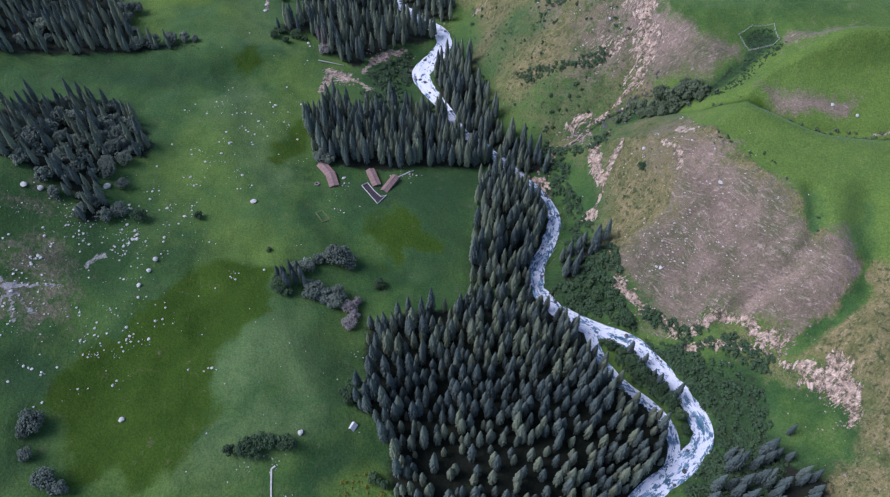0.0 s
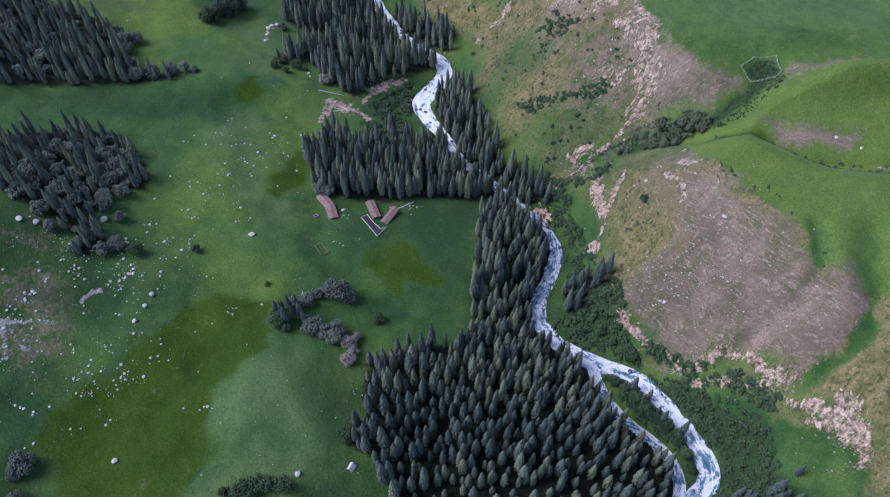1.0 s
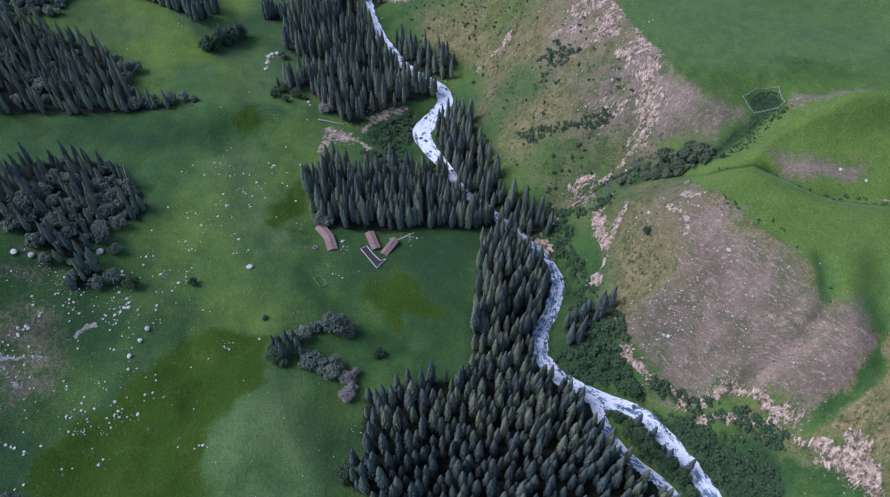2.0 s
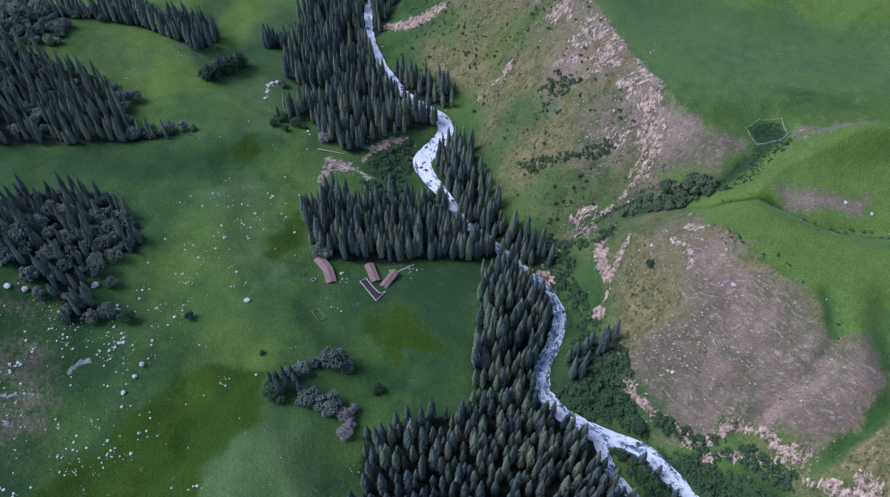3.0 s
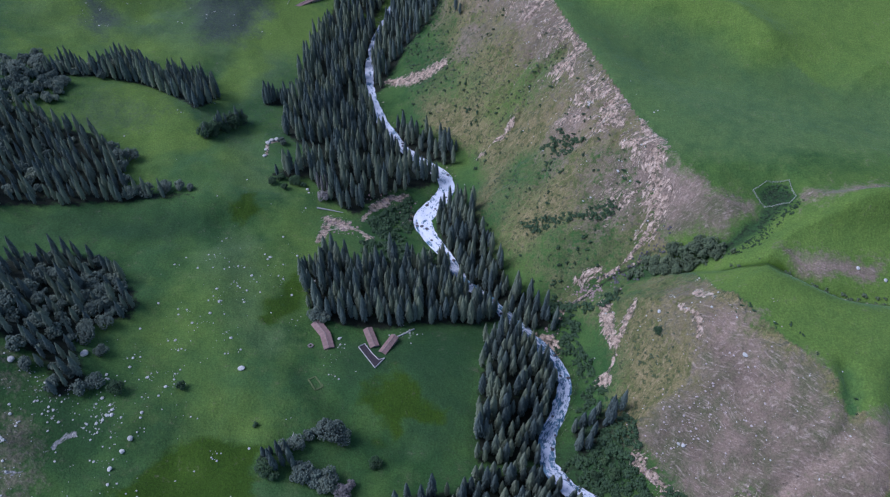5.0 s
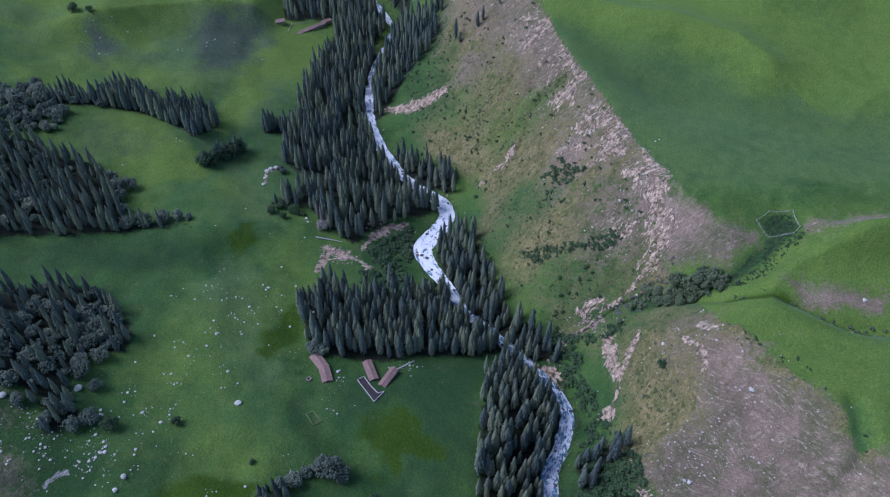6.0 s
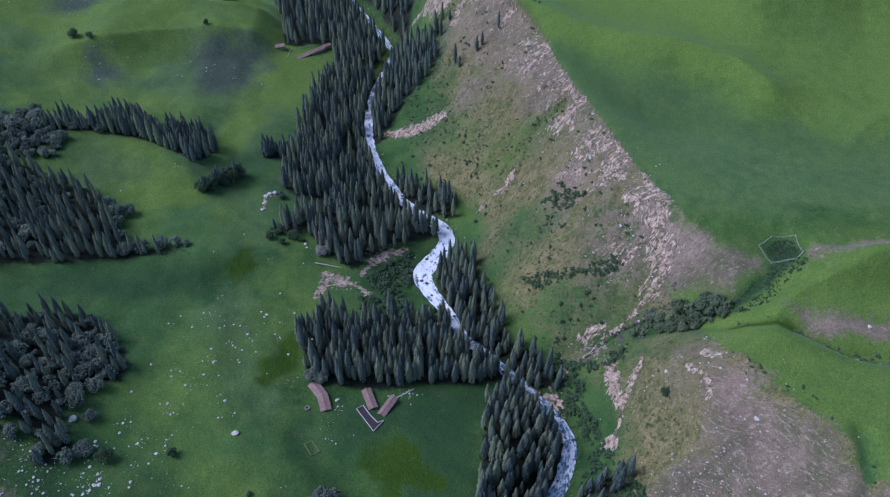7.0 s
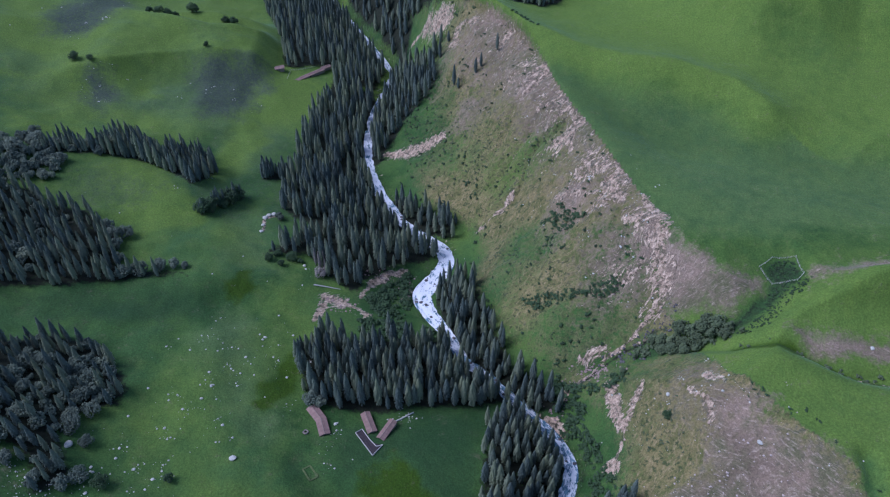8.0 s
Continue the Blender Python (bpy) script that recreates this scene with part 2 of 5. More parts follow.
def lattice(i, j, seed):
    n = (i * 374761393 + j * 668265263 + seed * 974711) & 0xFFFFFFFF
    n = ((n ^ (n >> 13)) * 1274126177) & 0xFFFFFFFF
    return ((n ^ (n >> 16)) & 0xFFFF) / 65535.0


def value_noise(x, y, size, seed=0):
    """Smooth noise in -1..1 with cells of that size."""
    u, v = np.asarray(x, float) / size + 1000.5, np.asarray(y, float) / size + 1000.5
    i, j = np.floor(u).astype(np.int64), np.floor(v).astype(np.int64)
    fu, fv = u - i, v - j
    fu, fv = fu ** 3 * (fu * (fu * 6 - 15) + 10), fv ** 3 * (fv * (fv * 6 - 15) + 10)
    a, b = lattice(i, j, seed), lattice(i + 1, j, seed)
    c, d = lattice(i, j + 1, seed), lattice(i + 1, j + 1, seed)
    return 2 * ((a * (1 - fu) + b * fu) * (1 - fv) + (c * (1 - fu) + d * fu) * fv) - 1


def fbm(x, y, size, octaves=4, seed=0):
    total, gain = 0.0, 1.0
    for k in range(octaves):
        total = total + gain * value_noise(x * 0.8 + y * 0.6 if k % 2 else x, y * 0.8 - x * 0.6 if k % 2 else y, size / 2 ** k, seed + k)
        gain *= 0.5
    return total / 1.9


def river_level(y):
    return np.interp(y, [0, 60, 180, 380, 450, 600, 900, 4000], [-12, -13.5, -17, -24, -26, -28.5, -32, -36])


def mound(x, y, cx, cy, rx, ry, turn=0.0):
    c, s = math.cos(radians(turn)), math.sin(radians(turn))
    u, v = ((x - cx) * c + (y - cy) * s) / rx, ((y - cy) * c - (x - cx) * s) / ry
    return np.exp(-(u * u + v * v))


def half_width(y):
    return np.interp(y, [60, 130, 160, 180, 200, 260, 285, 310, 340, 360, 378, 400, 425, 440, 455, 485, 515, 600, 900],
                     [3.9, 3.8, 3.3, 3.2, 3.0, 2.6, 2.2, 1.8, 2.0, 3.4, 5.0, 4.6, 3.6, 2.2, 2.8, 3.2, 2.0, 1.8, 1.8])


def furrows(x, y):
    """Depth 0..1 of the broad and the narrow furrows that run down the eroded face."""
    down, across = 0.78 * x + 0.63 * y, 0.78 * y - 0.63 * x
    across, down = across + 15 * fbm(x, y, 52, 3, 80), down + 15 * fbm(x, y, 45, 2, 84)
    big = (1 - np.abs(value_noise(across, down * 0.34, 21, 81))) ** 3 * (0.35 + 0.65 * smooth(-0.5, 0.5, fbm(x, y, 44, 2, 85)))
    small = (1 - np.abs(value_noise(across, down * 0.5, 7, 83))) ** 2.5 * (0.3 + 0.7 * smooth(-0.4, 0.4, fbm(x, y, 26, 2, 86)))
    return big, small


def land(x, y, fine=True):
    """The height of the ground."""
    x, y = np.asarray(x, float), np.asarray(y, float)
    dr, along, side = near_line(x, y, RIVER)
    dk, _, kside = near_line(x, y, CREST)
    zr = river_level(y)
    dr = np.maximum(dr + np.where(dr < 40, 1 - dr / 40, 0) * (5.7 - half_width(y) + 1.1 * value_noise(along, y * 0, 7, 8) + 0.6 * value_noise(along, side * 40, 3, 9)), 0)
    # the meadow side
    left = np.interp(dr, [0, 5, 8, 14, 40, 100, 130, 170, 220, 265, 330, 450, 900, 4000], [-1.6, -1.2, 0.3, 2, 12, 24, 33, 39, 50, 66, 88, 112, 150, 500])
    meadow = zr + left + smooth(40, 110, dr) * (3.6 * fbm(x, y, 52, 3, 5) + 1.6 * fbm(x, y, 19, 2, 6) + 0.35 * fbm(x, y, 7, 2, 7))
    meadow = meadow + 6 * mound(x, y, -80, 148, 26, 18, 20) + 4 * mound(x, y, -82, 106, 34, 12, 5) - 3 * mound(x, y, -132, 135, 22, 40, -20)
    meadow = meadow + 6 * mound(x, y, -235, 455, 70, 22, -12)
    meadow = meadow + 5 * mound(x, y, -126, 362, 40, 12, 8) + 16 * mound(x, y, -215, 225, 40, 45) - 5 * np.exp(-(near_line(x, y, [(-215, 200), (-185, 196), (-150, 184), (-120, 182)])[0] / 9) ** 2) - 3 * np.exp(-(near_line(x, y, [(-70, 238), (-60, 226), (-45, 214), (-20, 205)])[0] / 8) ** 2)
    ds, _, up = near_line(x, y, STEP)
    meadow = meadow + 15 * np.clip(ds * up / 30 + 1, 0, 1) ** 1.5 * (1 - smooth(20, 110, ds)) * smooth(-320, -265, x) * (1 - smooth(-168, -140, x))
    meadow = meadow + 14 * mound(x, y, -300, 690, 38, 55, 20) + 9 * mound(x, y, -205, 690, 45, 12, 8) + 8 * mound(x, y, -240, 655, 40, 10, -8) + 6 * mound(x, y, -185, 660, 26, 8, 12)
    # the steep side and the plateau
    u = dr / np.maximum(dr + dk, 1e-3)
    lift = np.interp(u, [0, 0.06, 0.12, 0.18, 0.3, 0.42, 0.55, 0.7, 0.85, 0.94, 1.0], [-1.6, 0.0, 0.025, 0.05, 0.19, 0.33, 0.49, 0.71, 0.9, 0.97, 1.0])
    top = np.interp(y, [0, 150, 200, 330, 450, 570, 650, 800, 1200], [30, 46, 55, 55, 55, 62, 60, 50, 60])
    inner = zr + np.where(lift < 0, lift, lift * (top - zr))
    big, small = furrows(x, y)
    steep = smooth(14, 40, dr) * np.where(y > 300, 1.0, 0.3)
    inner = inner - steep * (4.6 * big * np.clip(3.2 * u * (1 - u), 0, 1) + 2.2 * small * smooth(0.25, 0.6, u) * (1 - 0.6 * smooth(0.9, 1.0, u)))
    inner = inner - 2.2 * np.exp(-(near_line(x + 4 * fbm(x, y, 12, 2, 87), y + 4 * fbm(x, y, 12, 2, 88), FURROW)[0] / 5) ** 2)
    inner = np.where(dr < 8, zr + np.interp(dr, [0, 5, 8], [-1.6, -1.2, 0.3]), np.maximum(inner, zr + np.interp(dr, [8, 14, 30], [0.3, 1.5, 4])))
    beyond = top + 0.035 * dk + 2.5 * smooth(0, 60, dk) * fbm(x, y, 90, 3, 11)
    beyond = beyond - 9 * smooth(8, 50, dk) * mound(x, y, 215, 262, 120, 26, 4)
    beyond = beyond + 15 * mound(x, y, 215, 305, 44, 10, 3) + 4 * mound(x, y, 170, 255, 40, 9, -25)
    beyond = beyond + 13 * np.exp(-(near_line(x, y, SWELL)[0] / 20) ** 1.4) - 9 * np.exp(-(near_line(x, y, HOLLOW)[0] / 40) ** 2) * smooth(0, 40, dk)
    beyond = beyond + 32 * np.exp(-(near_line(x, y, BROW)[0] / 26) ** 1.4) + 3 * np.exp(-near_line(x, y, RIB)[0] / 12)
    right = np.where(kside > 0, inner, beyond)
    z = np.where(side > 0, meadow, right)
    # side gullies cut into the plateau
    dg, _, _ = near_line(x, y, GULLY)
    floor = np.interp(x, [34, 62, 84, 104, 124, 146, 172], [-20, -12, -1, 11, 24, 38, 48])
    cut = floor + np.maximum(dg - 2.5, 0) * 0.62
    z = np.where(side < 0, np.minimum(z, cut + 60 * smooth(70, 110, dg)), z)
    dl, _, _ = near_line(x, y, RILL)
    z = z - np.where(side < 0, 4.0 * np.exp(-(dl / 5) ** 2), 0)
    dh, _, _ = near_line(x, y, SWALE)
    z = z - np.where(side < 0, 6.0 * np.exp(-(dh / 9) ** 2), 0)
    dq, _, _ = near_line(x, y, [(171, 214), (170, 203)] + DOME_FURROW[::-1])
    z = z - np.where(side < 0, 4.0 * np.exp(-(dq / 4.5) ** 2), 0)
    di, _, _ = near_line(x, y, CHANNEL)
    z = np.where(di < 4.5, np.minimum(z, river_level(y) - 1.0 + 0.05 * di ** 2), z)
    if fine:
        rough = np.where(side < 0, smooth(14, 40, dr) * np.where(kside > 0, 0.25 + 0.75 * smooth(0, 16, dk), 0.25), 0.12)
        torn = np.where((side < 0) & (kside > 0), smooth(305, 330, y) * (1 - 0.7 * smooth(0, 55, dk)), 0)
        z = z + rough * ((2.1 + 1.6 * torn) * fbm(x, y, 16, 3, 21) + (0.95 + 1.1 * torn) * fbm(x, y, 5, 2, 31)) * smooth(8, 20, dr)
    return z


def nearby(x, y, line, reach):
    """Which of the places lie within the outline's box, widened by reach."""
    p = np.array(line, float)
    return (x > p[:, 0].min() - reach) & (x < p[:, 0].max() + reach) & (y > p[:, 1].min() - reach) & (y < p[:, 1].max() + reach)


def inside(x, y, poly, soft=6.0, warp=5.0, seed=3):
    """1 well inside a plan outline, 0 outside, with an uneven edge."""
    x, y = np.asarray(x, float), np.asarray(y, float)
    out, m = np.zeros(np.shape(x)), nearby(x, y, poly, soft + 1.5 * warp)
    x, y = x[m], y[m]
    wx, wy = x + warp * fbm(x, y, 14, 3, seed), y + warp * fbm(x, y, 14, 3, seed + 9)
    d, _, _ = near_line(wx, wy, poly + poly[:1])
    odd = np.zeros(np.shape(x), bool)
    for (ax, ay), (bx, by) in zip(poly, poly[1:] + poly[:1]):
        odd ^= ((ay > wy) != (by > wy)) & (wx < (bx - ax) * (wy - ay) / (by - ay + 1e-9) + ax)
    out[m] = smooth(-soft, soft, np.where(odd, d, -d))
    return out


def band(x, y, line, width, warp=3.0, seed=4):
    """1 along a plan line, fading to its sides, with an uneven width."""
    out, m = np.zeros(np.shape(x)), nearby(x, y, line, 4 * width + 1.5 * warp)
    x, y = x[m], y[m]
    wx, wy = x + warp * fbm(x, y, 9, 3, seed), y + warp * fbm(x, y, 9, 3, seed + 9)
    d, along, _ = near_line(wx, wy, line)
    out[m] = 1 - smooth(0, 2.2 * width * np.maximum(0.3, 0.9 + 0.9 * value_noise(along, 0 * along + line[0][0], 13, seed)), d)
    return out


COVER = {
    "dome": [(77, 214), (102, 220), (116, 224), (120, 242), (125, 266), (130, 250), (141, 235), (160, 215), (165, 202), (167, 194), (178, 195), (185, 189), (183, 178), (176, 166), (167, 159), (160, 156), (143, 172), (132, 177), (119, 172), (107, 183), (96, 202), (83, 204)],
    "shoulder": [(122, 351), (137, 331), (159, 322), (162, 315), (145, 303), (121, 315), (115, 332)],
    "strip": [(180, 317), (192, 322), (227, 325), (222, 314), (183, 310)],
    "tongue": [(165, 287), (178, 282), (208, 274), (205, 265), (188, 268), (169, 277)],
    "scree": [(-201, 190), (-181, 202), (-171, 184), (-166, 158), (-179, 152), (-199, 143)],
    "scree_head": [(103, 268), (118, 281), (132, 273), (122, 252), (117, 243), (108, 244)],
    "scree_up": [(-208, 218), (-195, 226), (-185, 214), (-184, 205), (-206, 212)],
    "knoll_a": [(-209, 568), (-208, 611), (-154, 626), (-147, 603), (-164, 544), (-196, 539)],
    "knoll_b": [(-280, 542), (-283, 576), (-266, 577), (-250, 545), (-262, 527)],
    "knoll_c": [(-329, 607), (-339, 654), (-297, 719), (-275, 672), (-297, 613)],
}
WET = {
    "flush_a": [(-139, 173), (-131, 188), (-92, 203), (-83, 197), (-85, 174), (-95, 154), (-104, 139), (-99, 125), (-106, 110), (-121, 87), (-149, 85), (-162, 119), (-158, 148), (-141, 161)],
    "flush_b": [(-41, 235), (-26, 243), (2, 228), (-7, 219), (-25, 213), (-27, 199), (-37, 216)],
    "flush_c": [(-99, 291), (-87, 316), (-82, 291), (-90, 269), (-99, 271)],
    "flush_d": [(-133, 361), (-119, 376), (-112, 357), (-121, 346), (-130, 349)],
}
LUSH = {
    "far_dip": [(-220, 425), (-194, 461), (-171, 441), (-157, 414), (-171, 399), (-209, 399)],
    "far_lane": [(-168, 457), (-171, 541), (-149, 561), (-134, 524), (-155, 465)],
    "house_foot": [(-143, 610), (-102, 629), (-103, 604), (-137, 595)],
    "ridge": [(168, 309), (184, 308), (219, 310), (210, 286), (187, 286), (169, 292)],
    "hollow": [(141, 291), (144, 261), (166, 249), (197, 249), (176, 207), (166, 231), (150, 248), (134, 269)],
    "bright_a": [(-333, 607), (-308, 593), (-302, 571), (-318, 572)],
    "bright_b": [(-252, 576), (-236, 583), (-226, 556), (-246, 550)],
    "bright_c": [(-146, 621), (-136, 625), (-133, 603), (-144, 601)],
    "bright_d": [(-319, 508), (-298, 508), (-274, 493), (-285, 477), (-305, 474)],
    "bright_e": [(-300, 580), (-286, 577), (-246, 592), (-237, 623), (-246, 643), (-269, 645), (-271, 605)],
    "glade": [(-161, 265), (-143, 278), (-112, 258), (-96, 249), (-99, 219), (-128, 212), (-154, 231)],
    "near_edge": [(-46, 92), (-35, 96), (-20, 93), (-20, 80), (-43, 80)],
    "gully": [(161, 316), (177, 315), (182, 309), (170, 307), (157, 298), (146, 295), (145, 303)],
}
PALE = {
    "mound_a": [(-105, 142), (-94, 163), (-72, 175), (-60, 158), (-49, 131), (-78, 129), (-100, 128)],
    "mound_b": [(-116, 114), (-89, 120), (-56, 124), (-48, 120), (-54, 110), (-68, 102), (-93, 83), (-112, 82)],
    "rise": [(-80, 250), (-92, 300), (-110, 340), (-128, 342), (-135, 310), (-118, 270), (-98, 246)],
    "neck": [(-138, 372), (-142, 400), (-150, 440), (-128, 430), (-112, 398), (-106, 372), (-120, 380)],
    # the far outlines paint the haze's brightening into the grass
    "far_slopes": [(-150, 470), (-175, 520), (-240, 510), (-300, 520), (-380, 600), (-380, 760), (-200, 760), (-150, 660), (-120, 600), (-125, 520)],
    "far_step": [(-300, 560), (-246, 590), (-190, 616), (-150, 640), (-170, 680), (-240, 670), (-290, 620)],
}
# outlines where broad soft shade is painted into the grass
GRASS_SHADE = {
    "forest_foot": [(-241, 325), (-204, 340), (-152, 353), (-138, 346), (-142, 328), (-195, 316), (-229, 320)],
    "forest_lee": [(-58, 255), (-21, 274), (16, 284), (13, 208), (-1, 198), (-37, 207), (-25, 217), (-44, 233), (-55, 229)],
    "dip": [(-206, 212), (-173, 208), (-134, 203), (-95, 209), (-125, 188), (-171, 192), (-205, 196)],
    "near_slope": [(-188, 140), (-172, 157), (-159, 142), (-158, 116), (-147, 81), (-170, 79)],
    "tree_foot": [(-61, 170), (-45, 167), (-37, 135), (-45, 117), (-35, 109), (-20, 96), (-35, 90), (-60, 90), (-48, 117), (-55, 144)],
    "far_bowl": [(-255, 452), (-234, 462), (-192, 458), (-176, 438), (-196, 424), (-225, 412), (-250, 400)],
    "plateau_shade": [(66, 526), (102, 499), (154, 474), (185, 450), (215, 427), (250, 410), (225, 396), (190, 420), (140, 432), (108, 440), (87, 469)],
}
BANK = [(76, 185), (101, 173), (119, 167), (140, 149), (157, 130), (170, 114), (169, 101), (152, 87), (106, 93), (121, 113), (129, 129), (115, 154), (93, 177)]
SCAR = [([(89, 203), (96, 194), (102, 187), (111, 181), (116, 173)], 2.6), ([(124, 172), (130, 176), (137, 176), (143, 170), (147, 161), (157, 155)], 2.2), ([(143, 173), (145, 163), (148, 158)], 1.6),
        ([(150, 153), (154, 149), (158, 141), (165, 134), (172, 124), (174, 114)], 2.0), ([(170, 139), (171, 127), (172, 115), (169, 111)], 2.0), ([(120, 166), (134, 160), (146, 154)], 1.5),
        ([(84, 285), (86, 271), (88, 259), (82, 245)], 2.6), ([(97, 278), (93, 269), (88, 262)], 2.8), ([(113, 262), (117, 252), (118, 244)], 1.2), ([(124, 268), (125, 256)], 1.3),
        ([(-53, 363), (-46, 380), (-37, 390), (-27, 394)], 1.7), ([(-26, 394), (-25, 384), (-27, 371)], 1.3), ([(-73, 359), (-65, 357), (-54, 353), (-48, 347)], 3.0), ([(-75, 352), (-78, 341)], 1.8), ([(-48, 528), (-23, 520), (-5, 515)], 3.1),
        ([(45, 288), (56, 279), (59, 270)], 2.5), ([(64, 289), (73, 299), (80, 303), (89, 306), (99, 308), (110, 309)], 1.5), ([(75, 307), (80, 310), (87, 309)], 2.0), ([(70, 462), (80, 440)], 4.0),
        ([(70, 411), (84, 402), (94, 396)], 1.5), ([(96, 398), (101, 380), (110, 356)], 3.6), ([(112, 352), (116, 340), (115, 330), (110, 320), (100, 311)], 4.4), ([(112, 378), (118, 360), (116, 346)], 3.0), ([(22, 428), (35, 431), (43, 440), (42, 453)], 2.4), ([(6, 592), (11, 605), (24, 595)], 3.7), ([(-29, 663), (-18, 658), (2, 625)], 5.0),
        ([(160, 275), (176, 262), (200, 254), (260, 258)], 0.7), ([(-198, 172), (-194, 168), (-187, 165), (-181, 158)], 1.2), ([(-194, 170), (-186, 170), (-177, 174)], 1.3), ([(-195, 158), (-191, 166), (-187, 152)], 1.0), ([(-171, 186), (-166, 193), (-163, 195)], 0.8),
        ([(-123, 414), (-122, 428), (-114, 433)], 1.4)]
FOREST = {
    "near_forest": [(-38, 171), (-22, 177), (-11, 180), (2, 183), (13, 191), (49, 204), (60, 189), (75, 179), (76, 168), (80, 158), (88, 147), (100, 137), (107, 127), (108, 116), (98, 100), (88, 92), (60, 66), (20, 62), (-12, 72), (-24, 92), (-25, 106), (-32, 118), (-45, 126), (-35, 140), (-37, 154)],
    "strip": [(13, 199), (15, 223), (17, 245), (21, 278), (25, 276), (37, 293), (45, 285), (57, 269), (64, 252), (58, 234), (50, 218), (49, 204)],
    "cabin_forest": [(-78, 293), (-75, 282), (-59, 275), (-34, 275), (-15, 280), (5, 284), (23, 287), (37, 294), (23, 311), (9, 323), (2, 341), (-14, 337), (-32, 331), (-50, 322), (-66, 326), (-84, 320), (-83, 304)],
    "mid_forest": [(-115, 393), (-90, 395), (-77, 379), (-59, 367), (-50, 384), (-33, 397), (-12, 408), (-2, 421), (-19, 436), (-34, 452), (-51, 485), (-60, 514), (-65, 554), (-63, 594), (-58, 613), (-99, 643), (-102, 612), (-110, 566), (-113, 513), (-115, 469), (-114, 444), (-94, 426), (-111, 398)],
    "right_strip": [(-3, 392), (-8, 372), (2, 341), (9, 325), (23, 311), (37, 295), (45, 287), (62, 282), (60, 292), (48, 305), (38, 317), (31, 333), (25, 350), (20, 371), (12, 392)],
    "right_mid": [(-34, 452), (-44, 478), (-22, 464), (-2, 452), (9, 443), (4, 428), (-19, 436)],
    "right_far": [(-60, 514), (-65, 554), (-63, 594), (-58, 613), (-46, 655), (-22, 625), (-6, 595), (-8, 570), (-33, 558), (-44, 540), (-50, 520)],
    "far_forest": [(-97, 650), (-141, 638), (-156, 694), (-180, 755), (-205, 860), (-150, 860), (-118, 803), (-88, 743), (-75, 707), (-55, 663), (-66, 620)],
    "far_right": [(-40, 655), (-63, 713), (-95, 777), (-118, 835), (-80, 840), (-58, 780), (-40, 720), (-28, 680)],
    "left_forest": [(-248, 268), (-228, 296), (-206, 306), (-186, 300), (-171, 290), (-158, 272), (-160, 262), (-174, 254), (-176, 240), (-164, 216), (-174, 208), (-184, 224), (-205, 234), (-245, 240)],
    "left_upper": [(-275, 322), (-231, 337), (-192, 350), (-156, 362), (-152, 358), (-160, 362), (-177, 362), (-194, 366), (-201, 385), (-227, 410), (-249, 410), (-264, 425), (-290, 425)],
    "left_belt": [(-275, 462), (-239, 471), (-217, 472), (-193, 461), (-173, 448), (-167, 460), (-163, 474), (-177, 496), (-189, 494), (-206, 482), (-228, 503), (-243, 486), (-272, 480)],
    "clump_a": [(-163, 423), (-153, 434), (-143, 451), (-139, 448), (-150, 436), (-160, 419)],
    "clump_b": [(-133, 474), (-113, 478), (-112, 489), (-133, 487)],
    "bottom_right": [(108, 85), (128, 113), (141, 112), (152, 102), (161, 89), (149, 65), (103, 65)],
    "back_wood": [(22, 618), (76, 600), (130, 640), (110, 680), (21, 650)],
    "cliff_wood": [(-46, 701), (-13, 665), (20, 618), (20, 650), (-34, 730)],
    "hill_wood": [(300, 592), (333, 585), (380, 620), (315, 625)],
    "bank_clump": [(63, 209), (63, 221), (70, 227), (81, 226), (86, 224), (78, 216), (66, 204)],
}


def spread(near, far, start, end, step, grow):
    """Grid lines: even between start and end, then ever wider out to near and far."""
    mid = list(np.arange(start, end + 1e-6, step))
    out, s = [], step
    while (out[-1] if out else end) < far:
        s *= grow
        out.append((out[-1] if out else end) + s)
    low, s = [], step
    while (low[-1] if low else start) > near:
        s *= grow
        low.append((low[-1] if low else start) - s)
    return np.array(low[::-1] + mid + out)


def mesh_from(name, verts, faces, mat=None, smooth_faces=False):
    me = bpy.data.meshes.new(name)
    verts, faces = np.asarray(verts, np.float32), np.asarray(faces, np.int32)
    me.vertices.add(len(verts))
    me.vertices.foreach_set("co", verts.ravel())
    me.loops.add(faces.size)
    me.loops.foreach_set("vertex_index", faces.ravel())
    me.polygons.add(len(faces))
    me.polygons.foreach_set("loop_start", np.arange(0, faces.size, faces.shape[1], dtype=np.int32))
    me.polygons.foreach_set("use_smooth", np.full(len(faces), smooth_faces))
    if mat:
        me.materials.append(mat)
    me.update(calc_edges=True)
    return me


def colour_layer(me, name, *channels):
    layer = me.attributes.new(name, "FLOAT_COLOR", "POINT")
    layer.data.foreach_set("color", np.stack([*channels, np.ones(len(channels[0]))], -1).astype(np.float32).ravel())


def part(name, mesh, parent, label="", m=None):
    ob = new(name, mesh)
    ob.parent = parent
    if m is not None:
        ob.matrix_local = m
    return tagged(ob, label)


def base(name, x, y, z, turn=0.0):
    ob = new(name)
    ob.matrix_world = pose(x, y, z, 0, 0, turn)
    return ob


def grid_faces(nx, ny):
    i = np.arange(nx * ny).reshape(ny, nx)
    return np.stack([i[:-1, :-1], i[:-1, 1:], i[1:, 1:], i[1:, :-1]], -1).reshape(-1, 4)


